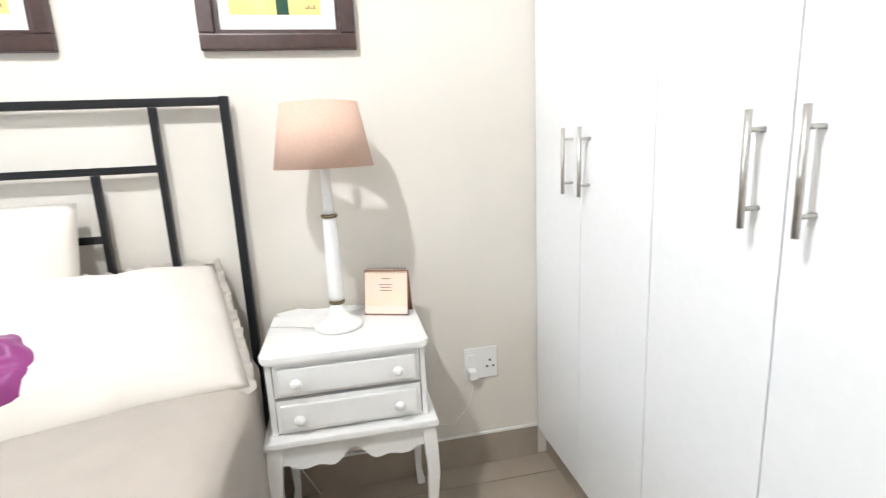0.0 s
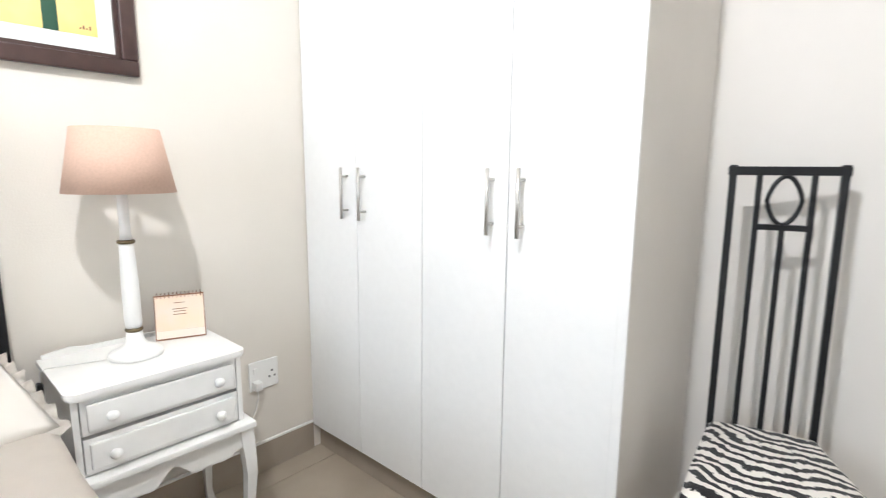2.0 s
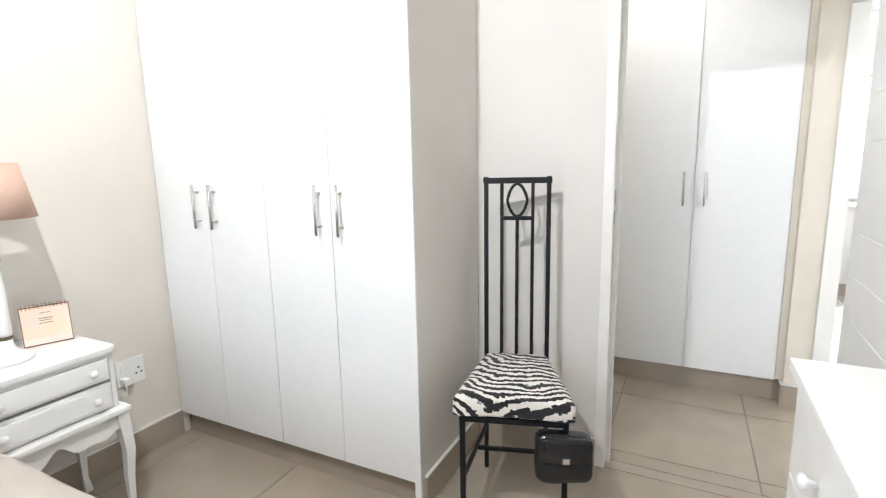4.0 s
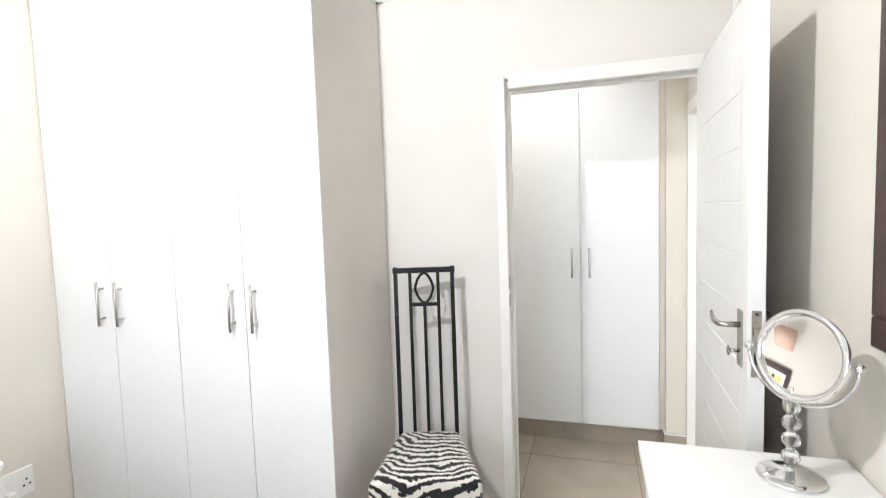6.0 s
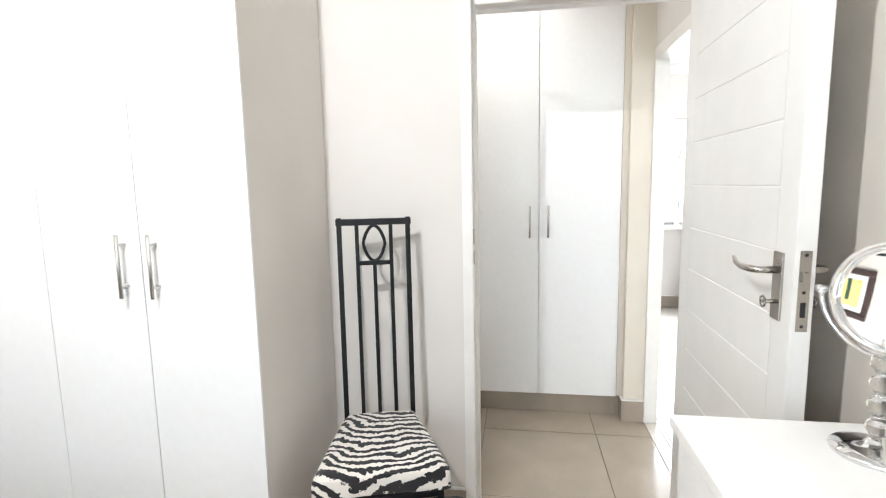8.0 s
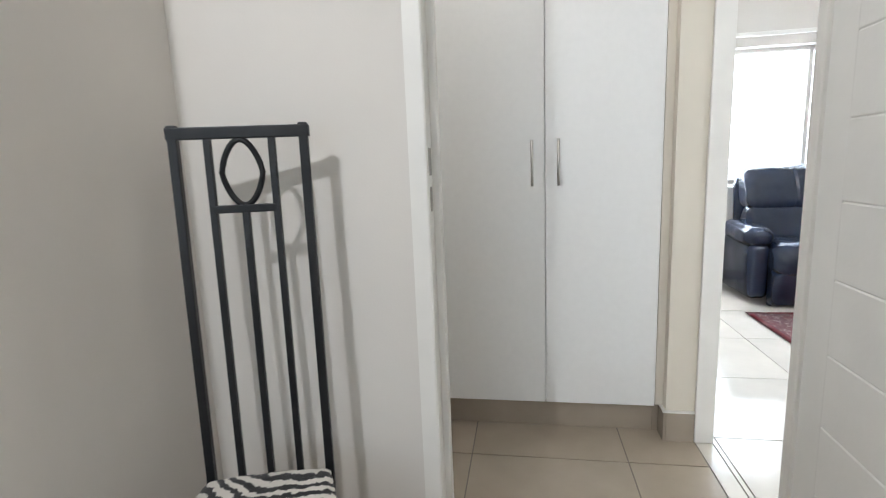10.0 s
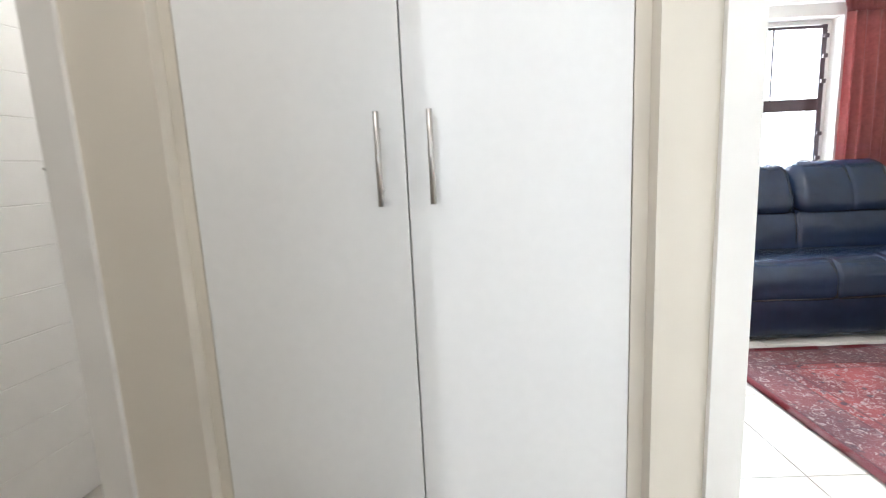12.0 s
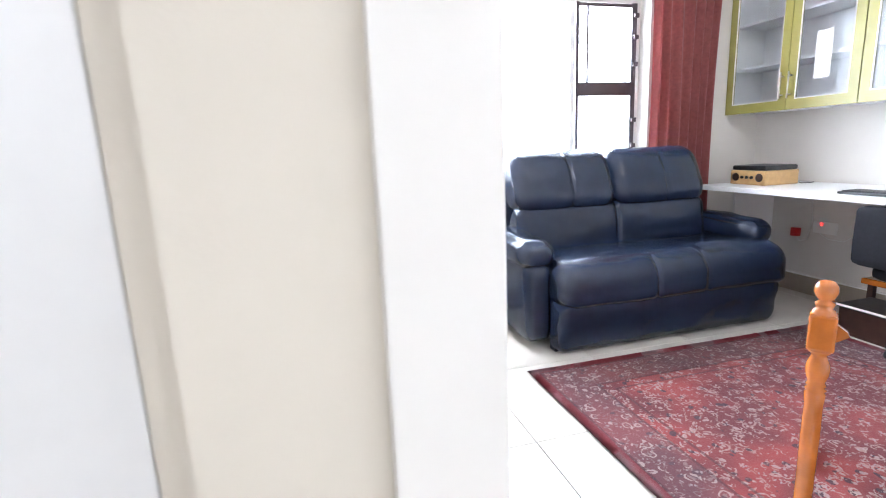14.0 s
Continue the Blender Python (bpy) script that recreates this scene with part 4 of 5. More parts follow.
def bed():
    yr, yl = -1.004, -2.37
    b = thing("bed", (0.9, (yr + yl) / 2, 0), "bed with black iron headboard and smooth cream cover", "bed")
    hb = part("headboard", box(0.031, 0.055, yl + 0.0128, yr - 0.0128, 1.376, 1.400, 0.003), M_IRON, b, "black iron headboard of straight bars")
    for y in (yr, yl):
        part("post", box(0.030, 0.056, y - 0.013, y + 0.013, 0.0, 1.402, 0.003), M_IRON, hb)
    yi, yj = yr - 0.20, yl + 0.20
    for y in (yi, yj):
        part("bar", box(0.032, 0.054, y - 0.010, y + 0.010, 0.42, 1.3755, 0.002), M_IRON, hb)
    part("bar", box(0.033, 0.053, yj + 0.0105, yi - 0.0105, 1.187, 1.209, 0.002), M_IRON, hb)
    yk, yl2 = yi - 0.182, yj + 0.182
    for y in (yk, yl2):
        part("bar", box(0.033, 0.053, y - 0.010, y + 0.010, 0.42, 1.1865, 0.002), M_IRON, hb)
    part("bar", box(0.034, 0.052, yl2 + 0.0105, yk - 0.0105, 0.985, 1.007, 0.002), M_IRON, hb)
    part("bar", box(0.033, 0.053, yl + 0.0135, yr - 0.0135, 0.40, 0.4195, 0.002), M_IRON, hb)
    yc, w = (yr + yl) / 2 - 0.02, 1.45
    part("base", soft_box(1.60, w - 0.07, 0.30, 0.03, 8, m=Matrix.Translation((0.90, yc, 0.24))), M_LINEN, b, "cream fabric bed base")
    for x in (0.2, 1.6):
        for y in (yc - 0.6, yc + 0.6):
            part("foot", box(x - 0.018, x + 0.018, y - 0.025, y + 0.025, 0, 0.10), M_DARKWOOD, b)
    part("mattress", soft_box(1.64, w, 0.24, 0.07, 20, 0.012, 0.006, 3.0, Matrix.Translation((0.90, yc, 0.505))), M_LINEN, b, "mattress under a cream fitted cover")
    # cover with a falling side
    bm = bmesh.new()
    nx, ny = 60, 56
    rows = []
    y_edge = yc + w / 2
    for i in range(nx + 1):
        x = 0.30 + 1.42 * i / nx
        row = []
        for j in range(ny + 1):
            s = j / ny
            if s < 0.72:
                y = yc - w / 2 + (w - 0.05) * s / 0.72
                z = 0.668 + 0.010 * noise.noise(Vector((x * 3, y * 3, 0))) - 0.02 * max(0, (s - 0.6) / 0.12) ** 2
            else:
                f = (s - 0.72) / 0.28
                a = min(1, f / 0.25) * math.pi / 2
                y = y_edge - 0.05 + 0.075 * math.sin(a) + 0.010 * f * math.sin(x * 17) + 0.012 * f
                z = 0.648 - 0.045 * (1 - math.cos(a)) - max(0, f - 0.2) * 0.56
            row.append(bm.verts.new((x, y, z)))
        rows.append(row)
    for i in range(nx):
        for j in range(ny):
            bm.faces.new((rows[i][j], rows[i + 1][j], rows[i + 1][j + 1], rows[i][j + 1])).smooth = True
    bmesh.ops.solidify(bm, geom=bm.faces[:], thickness=0.012)
    part("cover", bm, M_LINEN, b, "smooth cream cover falling over the bed side")


bed()


def pillow(name, at, rot, w, d, h, material, label, frill=0.0, seed=0.0):
    m = Matrix.Translation(at) @ Euler([radians(a) for a in rot]).to_matrix().to_4x4()
    p = thing(name, at, label, "pillow")
    part("filling", pillow_mesh(w, d, h, seed=seed, m=m), material, p)
    if frill:
        part("frill", frill_mesh(w, d, frill, m), material, p, "gathered frilled edge")


pillow("pillow", (0.335, -1.36, 0.765), (0, 30, 20), 0.50, 0.70, 0.25, M_PILLOW, "off-white pillow with frilled edge leaning on the headboard", 0.025, 1.0)
pillow("pillow", (0.20, -1.74, 0.90), (0, 68, 8), 0.46, 0.64, 0.22, M_PILLOW, "plump white pillow standing against the iron headboard", 0.0, 5.0)
pillow("pillow", (0.30, -2.05, 0.745), (0, 31, 0), 0.46, 0.64, 0.19, M_PILLOW, "off-white pillow with frilled edge on the far side", 0.04, 8.0)
pillow("cushion", (0.50, -1.50, 0.775), (0, 36, 24), 0.23, 0.29, 0.16, M_PURPLE, "small purple satin cushion lying on the bed", 0.0, 11.0)


def iron_chair():
    c = thing("iron_chair", (1.66, 0.28, 0), "tall black iron chair with zebra print seat", "chair")
    ox, oy, turn = 1.622, 0.452, 16.5

    def put(name, bm, mt, parent, label=""):
        return part(name, spin(bm, ox, oy, turn), mt, parent, label)

    w = 0.253
    xl, xr = ox - w / 2, ox + w / 2
    top = 1.268
    lean = 0.045
    # raked back: y grows with height
    yb = lambda z: oy - lean * (top - z) / (top - 0.45) * 0.6
    for x in (xl, xr):
        put("back_post", bar((x, yb(0.0), 0.0), (x, yb(top), top + 0.006), 0.018), M_IRON, c)
    put("top_rail", bar((xl - 0.012, yb(top), top - 0.010), (xr + 0.012, yb(top), top - 0.010), 0.020, 0.024), M_IRON, c)
    xi, xj = xl + 0.064, xr - 0.064
    put("middle_rail", bar((xi, yb(1.10), 1.105), (xj, yb(1.10), 1.105), 0.016), M_IRON, c)
    for x, zt in ((xi, top - 0.02), (ox, 1.10), (xj, top - 0.02)):
        put("slat", bar((x, yb(0.46), 0.46), (x, yb(zt), zt), 0.014), M_IRON, c)
    ov = []
    for k in range(28):
        a = 2 * math.pi * k / 28
        ov.append((ox + 0.040 * math.cos(a) * (1 - 0.22 * abs(math.sin(a))), yb(1.18), 1.178 + 0.066 * math.sin(a)))
    put("oval_ornament", tube(ov, 0.0062, 8, None, True), M_IRON, c, "oval iron loop in the backrest")
    fw, depth = 0.40, 0.41
    fy = oy - depth - 0.03
    for x in (ox - fw / 2 + 0.02, ox + fw / 2 - 0.02):
        put("leg", bar((x, fy + 0.02, 0.0), (x, fy + 0.02, 0.43), 0.020), M_IRON, c)
    put("front_rail", box(ox - fw / 2 + 0.01, ox + fw / 2 - 0.01, fy + 0.008, fy + 0.028, 0.425, 0.445, 0.002), M_IRON, c)
    put("rear_rail", box(xl - 0.01, xr + 0.01, oy - 0.045, oy - 0.028, 0.425, 0.445, 0.002), M_IRON, c)
    for s in (-1, 1):
        put("side_rail", bar((ox + s * (fw / 2 - 0.02), fy + 0.03, 0.435), (ox + s * w / 2, oy - 0.04, 0.435), 0.018), M_IRON, c)
        put("stretcher", bar((ox + s * (fw / 2 - 0.02), fy + 0.02, 0.20), (ox + s * w / 2, yb(0.2), 0.20), 0.014), M_IRON, c)
    put("stretcher", bar((ox - fw / 2 + 0.04, (fy + oy) / 2, 0.20), (ox + fw / 2 - 0.04, (fy + oy) / 2, 0.20), 0.014), M_IRON, c)
    bm = soft_box(2, 2, 0.085, 0.035, 18, 0.016, 0.003, 2.0)
    for v in bm.verts:
        f = (v.co.y + 1) / 2
        half = (fw / 2 + 0.012) * (1 - f) + (w / 2 + 0.004) * f
        v.co.x, v.co.y = ox + v.co.x * half, fy - 0.012 + f * (depth + 0.005)
        v.co.z = 0.488 + v.co.z + 0.008 * math.cos((v.co.x - ox) * 8)
    put("seat", bm, M_ZEBRA, c, "zebra print plush seat cushion")


iron_chair()


def handbag():
    h = thing("handbag", (1.89, 0.09, 0.22), "small black leather handbag hanging from the chair seat", "bag")
    x, y = 1.912, 0.085
    part("body", spin(soft_box(0.185, 0.07, 0.17, 0.025, 12, 0.006, 0.008, 6.0, Matrix.Translation((x, y, 0.325))), x, y, 22), M_LEATHER_BAG, h)
    part("flap", spin(soft_box(0.172, 0.016, 0.085, 0.007, 10, 0.003, 0.004, 9.0, Matrix.Translation((x, y - 0.040, 0.368))), x, y, 22), M_LEATHER_BAG, h)
    part("buckle", spin(box(x - 0.012, x + 0.012, y - 0.054, y - 0.049, 0.326, 0.346, 0.002), x, y, 22), M_CHROME, h, "small silver buckle")
    part("strap", tube([(1.85, 0.065, 0.36), (1.85, 0.075, 0.41), (1.855, 0.09, 0.452), (1.875, 0.10, 0.457), (1.90, 0.10, 0.43), (1.965, 0.10, 0.36)], 0.006, 8), M_LEATHER_BAG, h)


handbag()


def chest():
    x0, x1, y0, y1, top = 2.465, 2.88, -1.29, -0.352, 0.935
    c = thing("chest_of_drawers", ((x0 + x1) / 2, (y0 + y1) / 2, 0), "white painted chest of drawers against the wall", "chest")
    part("top", box(x0 - 0.017, x1, y0 - 0.012, y1 + 0.002, top - 0.024, top, 0.003), M_NIGHT, c)
    part("body", boxes((x0 + 0.018, x1, y0, y0 + 0.018, 0.06, top - 0.0245), (x0 + 0.018, x1, y1 - 0.018, y1, 0.06, top - 0.0245), (x1 - 0.012, x1, y0 + 0.018, y1 - 0.018, 0.06, top - 0.0245), (x0 + 0.03, x1 - 0.012, y0 + 0.018, y1 - 0.018, 0.06, 0.075)), M_NIGHT, c)
    part("plinth", box(x0 + 0.03, x1, y0 + 0.01, y1 - 0.01, 0.0, 0.0595), M_NIGHT, c)
    zs = [0.08, 0.285, 0.49, 0.695, 0.905]
    for a, b in zip(zs, zs[1:]):
        d = part("drawer", box(x0, x0 + 0.017, y0 + 0.003, y1 - 0.003, a + 0.003, b - 0.003, 0.002), M_NIGHT, c)
        for y in (y0 + 0.22, y1 - 0.22):
            part("knob", lathe([(0.006, 0), (0.006, 0.012), (0.014, 0.018), (0.014, 0.026), (0.004, 0.03)], (x0, y, (a + b) / 2), 14, m=Matrix.Rotation(radians(-90), 4, "Y")), M_NIGHT, d)


chest()


def vanity_mirror():
    x, y, z = 2.735, -0.462, 0.9355
    v = thing("vanity_mirror", (x, y, z), "round chrome vanity mirror on a crystal stem", "mirror")
    part("base", lathe([(0.061, 0), (0.063, 0.004), (0.060, 0.009), (0.043, 0.014), (0.018, 0.019), (0.012, 0.024), (0.010, 0.028)], (x, y, z), 40), M_CHROME, v)
    zz = z + 0.030
    for k in range(4):
        s = [(0.0175 * math.sin(math.pi * (i + 0.35) / 10.7), 0.0165 - 0.0165 * math.cos(math.pi * (i + 0.35) / 10.7)) for i in range(11)]
        bm = lathe(s, (x, y, zz), 12)
        for f in bm.faces:
            f.smooth = False
        part("crystal_bead", bm, M_CRYSTAL, v, "faceted clear crystal bead")
        part("spacer", lathe([(0.004, 0.0325), (0.009, 0.0335), (0.009, 0.0350), (0.004, 0.0360)], (x, y, zz), 14), M_CHROME, v)
        zz += 0.0360
    part("stem", lathe([(0.004, 0), (0.006, 0.004), (0.005, 0.02)], (x, y, zz), 12), M_CHROME, v)
    cz = 1.196
    nrm = Vector((-0.80, -0.567, 0.19)).normalized()
    q = nrm.to_track_quat("Z", "Y").to_matrix().to_4x4()
    m = Matrix.Translation((x + 0.012, y + 0.0, cz)) @ q
    ring = bmesh.new()
    tube([(0.088 * math.cos(2 * math.pi * k / 56), 0.088 * math.sin(2 * math.pi * k / 56), 0) for k in range(56)], 0.0075, 12, ring, True)
    ring.transform(m)
    part("rim", ring, M_CHROME, v)
    gl = lathe([(0.0830, -0.009)] + [(0.0833 * (1 - k / 12) + 0.0005, -0.0006 - 0.0056 * (1 - (1 - k / 12) ** 2)) for k in range(13)], (0, 0, 0), 64)
    gl.transform(m)
    part("glass", gl, M_MIRROR, v, "round magnifying mirror glass")
    yoke = []
    for k in range(17):
        a = radians(180 + 180 * k / 16)
        yoke.append(m @ Vector((0, 0, 0)) + Vector((0.102 * math.cos(a) * 0.70, -0.102 * math.cos(a) * 0.71, 0.102 * math.sin(a))))
    part("yoke", tube(yoke, 0.0042, 8), M_CHROME, v, "curved chrome yoke")
    for p in (yoke[0], yoke[-1]):
        part("pivot_knob", lathe([(0.004, -0.008), (0.009, -0.004), (0.009, 0.004), (0.004, 0.008)], p, 12), M_CHROME, v)


vanity_mirror()

tub = thing("cream_tub", (2.70, -0.78, 0.9355), "small white cosmetic tub with a blue lid", "jar")
part("body", lathe([(0.032, 0), (0.034, 0.003), (0.036, 0.040), (0.036, 0.044)], (2.775, -0.68, 0.9355)), M_PLASTIC, tub)
part("lid", lathe([(0.038, 0.0442), (0.038, 0.054), (0.034, 0.057), (0.010, 0.057)], (2.775, -0.68, 0.9355)), M_BLUE, tub, "blue printed lid")
wm = thing("wall_mirror", (2.87, -0.86, 1.22), "large wall mirror in a dark wooden frame", "mirror")
for nm, bx in (("rail", (2.858, 2.884, -1.25, -0.475, 1.225, 1.285)), ("rail", (2.858, 2.884, -1.25, -0.475, 2.10, 2.16)), ("stile", (2.858, 2.884, -0.535, -0.475, 1.2855, 2.0995)), ("stile", (2.858, 2.884, -1.25, -1.19, 1.2855, 2.0995))):
    part(nm, box(*bx, 0.005), M_PICF, wm)
part("glass", box(2.872, 2.880, -1.1895, -0.5355, 1.2858, 2.0992), M_MIRROR, wm)

cl = thing("ceiling_light", (1.37, -1.27, CEIL), "small round white plastic ceiling light", "lamp")
part("rose", lathe([(0.07, -0.02), (0.075, -0.0005)], (1.37, -1.27, CEIL)), M_PLASTIC, cl)
# unseen fittings added above the hall fill and the living room lamp
for nm, xx, yy in (("ceiling_light", 2.0, 1.12), ("ceiling_light", 4.55, 2.5)):
    k = thing(nm, (xx, yy, CEIL), "small round ceiling light added out of view", "lamp")
    part("rose", lathe([(0.05, -0.02), (0.055, -0.0005)], (xx, yy, CEIL)), M_PLASTIC, k)


# ---------------------------------------------------------------- bathroom glimpse
tr = thing("towel_rail", (0.70, 2.92, 1.75), "white towel rail on bathroom wall", "rail")
part("rail", tube([(0.45, 2.86, 1.72), (0.98, 2.86, 1.72)], 0.012, 12), M_PLASTIC, tr)
for xx in (0.46, 0.97):
    part("bracket", box(xx - 0.012, xx + 0.012, 2.85, 2.955, 1.705, 1.735, 0.003), M_PLASTIC, tr)
struct("wall_bath_screen", box(0.30, 1.10, 2.955, 3.03, 0, CEIL), M_WALL2, "pale painted bathroom partition", "wall")
struct("bath_tiles", box(0.30, 1.10, 2.944, 2.954, 0, 0.42), M_TILEW, "beige wall tiling low in the bathroom", "tiling")
def towel(x0, x1, z0, mt, label):
    tw = thing("towel", ((x0 + x1) / 2, 2.86, z0), label, "towel")
    bm = bmesh.new()
    rows = []
    for j in range(25):
        s = j / 24
        row = []
        for i in range(25):
            u = i / 24
            x = x0 + (x1 - x0) * u
            if s < 0.5:
                yv, zv = 2.842, z0 + (1.725 - z0) * s / 0.5
            else:
                yv, zv = 2.880, 1.725 - 0.5 * (s - 0.5) / 0.5
            if 0.46 < s < 0.54:
                a = (s - 0.46) / 0.08 * math.pi
                yv, zv = 2.861 - 0.019 * math.cos(a), 1.72 + 0.018 * math.sin(a)
            yv += 0.012 * math.sin(u * 14 + s) * min(1, abs(s - 0.5) * 4) * (1 if s < 0.5 else 0.3)
            row.append(bm.verts.new((x, yv, zv)))
        rows.append(row)
    for a, b in zip(rows, rows[1:]):
        for i in range(24):
            bm.faces.new((a[i], a[i + 1], b[i + 1], b[i])).smooth = True
    bmesh.ops.solidify(bm, geom=bm.faces[:], thickness=0.004)
    part("cloth", bm, mt, tw)


towel(0.50, 0.685, 0.97, M_BROWN, "dark brown towel hanging folded over the rail")
towel(0.695, 0.82, 0.93, M_RED, "bright red towel hanging folded over the rail")


# ---------------------------------------------------------------- living room things
def loft_pad(x0, x1, prof, r, seams=(), dip=0.0, wrinkle=0.0, seed=0.0, nx=64, sub=7):
    """Upholstered roll: a closed smooth profile in y and z carried along x, with rounded ends, dips at seams and soft wrinkles."""
    bm = bmesh.new()
    n = len(prof)
    loop = []
    for i in range(n):
        p0, p1, p2, p3 = [Vector(prof[(i + d) % n]) for d in (-1, 0, 1, 2)]
        for s in range(sub):
            t = s / sub
            loop.append(0.5 * (2 * p1 + (p2 - p0) * t + (2 * p0 - 5 * p1 + 4 * p2 - p3) * t * t + (3 * p1 - p0 - 3 * p2 + p3) * t ** 3))
    c = sum(loop, Vector((0, 0))) / len(loop)
    half, mid = (x1 - x0) / 2, (x0 + x1) / 2
    xs = sorted({round(mid + half * math.sin(math.pi / 2 * (-1 + 2 * i / nx)), 5) for i in range(nx + 1)} | {round(q + d * 0.01, 5) for q in seams for d in range(-3, 4)})
    rings = []
    for x in xs:
        e = min(1.0, max(0.0, (abs(x - mid) - (half - r)) / r))
        inset = r * (1 - math.sqrt(1 - e * e)) + sum(dip * math.exp(-((x - q) / 0.013) ** 2) for q in seams)
        ring = []
        for p in loop:
            d = p - c
            k = max(0.12, 1 - inset / max(d.length, 0.02))
            w = wrinkle * (noise.noise(Vector((x * 5 + seed, p.x * 9, p.y * 9))) + 0.5 * noise.noise(Vector((x * 15 + seed, p.x * 12, p.y * 20))))
            q = c + d * (k + w / max(d.length, 0.05))
            ring.append(bm.verts.new((x, q.x, q.y)))
        rings.append(ring)
    m = len(loop)
    for a, b in zip(rings, rings[1:]):
        for i in range(m):
            bm.faces.new((a[i], a[(i + 1) % m], b[(i + 1) % m], b[i])).smooth = True
    bm.faces.new(rings[0])
    bm.faces.new(rings[-1][::-1])
    bmesh.ops.recalc_face_normals(bm, faces=bm.faces[:])
    return bm


def sofa():
    x0, x1, yf, yb = 3.925, 5.515, 3.445, 4.22
    s = thing("sofa", ((x0 + x1) / 2, (yf + yb) / 2, 0), "navy blue leather two-seat recliner sofa with padded arms", "sofa")
    T = lambda x, y, z, rx=0, ry=0, rz=0: pose(x, y, z, rx, ry, rz)
    xc = (x0 + x1) / 2
    part("base", soft_box(1.34, 0.54, 0.26, 0.05, 12, 0.004, 0.0, 1, T(xc, yf + 0.44, 0.20)), M_SOFA, s)
    f = yf - 0.01
    part("seat_cushion", loft_pad(xc - 0.69, xc + 0.79, [(f + 0.58, 0.47), (f + 0.34, 0.500), (f + 0.16, 0.508), (f + 0.05, 0.480), (f - 0.010, 0.415), (f - 0.022, 0.345),
         (f - 0.006, 0.268), (f + 0.12, 0.24), (f + 0.55, 0.29)], 0.10, (xc - 0.12, xc + 0.20), 0.008, 0.005, 3), M_SOFA, s, "wide plump leather seat cushion rolled over the front")
    part("footrest_pad", loft_pad(xc - 0.69, xc + 0.74, [(f + 0.16, 0.290), (f + 0.02, 0.284), (f - 0.004, 0.24), (f + 0.008, 0.14), (f + 0.04, 0.025), (f + 0.16, 0.02)],
         0.06, (), 0.0, 0.006, 13), M_SOFA, s, "wide padded leather footrest front")
    sw = 0.66
    part("back_cushion", loft_pad(xc - 0.06 - sw, xc - 0.06 + sw, [(yb - 0.325, 0.45), (yb - 0.345, 0.56), (yb - 0.325, 0.68), (yb - 0.295, 0.735), (yb - 0.20, 0.74), (yb - 0.12, 0.60), (yb - 0.14, 0.47)],
         0.06, (xc - 0.06,), 0.014, 0.006, 23), M_SOFA, s, "wide lower padded back cushion")
    for k, x in enumerate((xc - 0.06 - sw / 2, xc - 0.06 + sw / 2)):
        part("head_cushion", loft_pad(x - sw / 2, x + sw / 2, [(yb - 0.285, 0.715), (yb - 0.325, 0.755), (yb - 0.32, 0.84), (yb - 0.275, 0.95), (yb - 0.205, 1.035), (yb - 0.11, 1.062), (yb - 0.045, 1.01), (yb - 0.05, 0.85), (yb - 0.12, 0.705)],
             0.085, (x + 0.03,), 0.006, 0.005, 33 + 5 * k), M_SOFA, s, "upper padded head cushion")
    part("back_shell", soft_box(1.46, 0.10, 0.86, 0.05, 12, 0.004, 0.004, 44, T(xc, yb - 0.07, 0.55, -5)), M_SOFA, s)
    for k, x in enumerate((x0 + 0.055, x1 - 0.075)):
        a = part("arm", soft_box(0.15, 0.62, 0.44, 0.05, 12, 0.006, 0.006, 50 + k, T(x, yf + 0.44, 0.26)), M_SOFA, s)
        part("arm_pad", soft_box(0.20, 0.56, 0.15, 0.07, 16, 0.012, 0.009, 60 + k, T(x, yf + 0.41, 0.535, 2)), M_SOFA, a, "padded leather armrest")
    for x in (x0 + 0.15, x1 - 0.15):
        for y in (yf + 0.12, yb - 0.12):
            part("foot", box(x - 0.03, x + 0.03, y - 0.03, y + 0.03, 0.0, 0.06), M_BLACK, s)


sofa()


def rug(x0, x1, y0, y1):
    cx, cy, w, l = (x0 + x1) / 2, (y0 + y1) / 2, x1 - x0, y1 - y0
    bm = bmesh.new()
    n = 40
    g = [[bm.verts.new((-w / 2 + w * i / n, -l / 2 + l * j / n, 0.010 + 0.0015 * noise.noise(Vector((i * 0.4, j * 0.4, 0))))) for j in range(n + 1)] for i in range(n + 1)]
    for i in range(n):
        for j in range(n):
            bm.faces.new((g[i][j], g[i + 1][j], g[i + 1][j + 1], g[i][j + 1])).smooth = True
    bmesh.ops.solidify(bm, geom=bm.faces[:], thickness=0.008)
    ob = mesh_ob("rug", bm, rug_mat(w, l))
    ob.location = (cx, cy, 0)
    tagged(ob, "red patterned woven rug with floral motifs and dark border", "rug")


rug(3.795, 5.590, 1.05, 3.352)


SHIFT = Vector((-0.03, 0.085, -0.07))


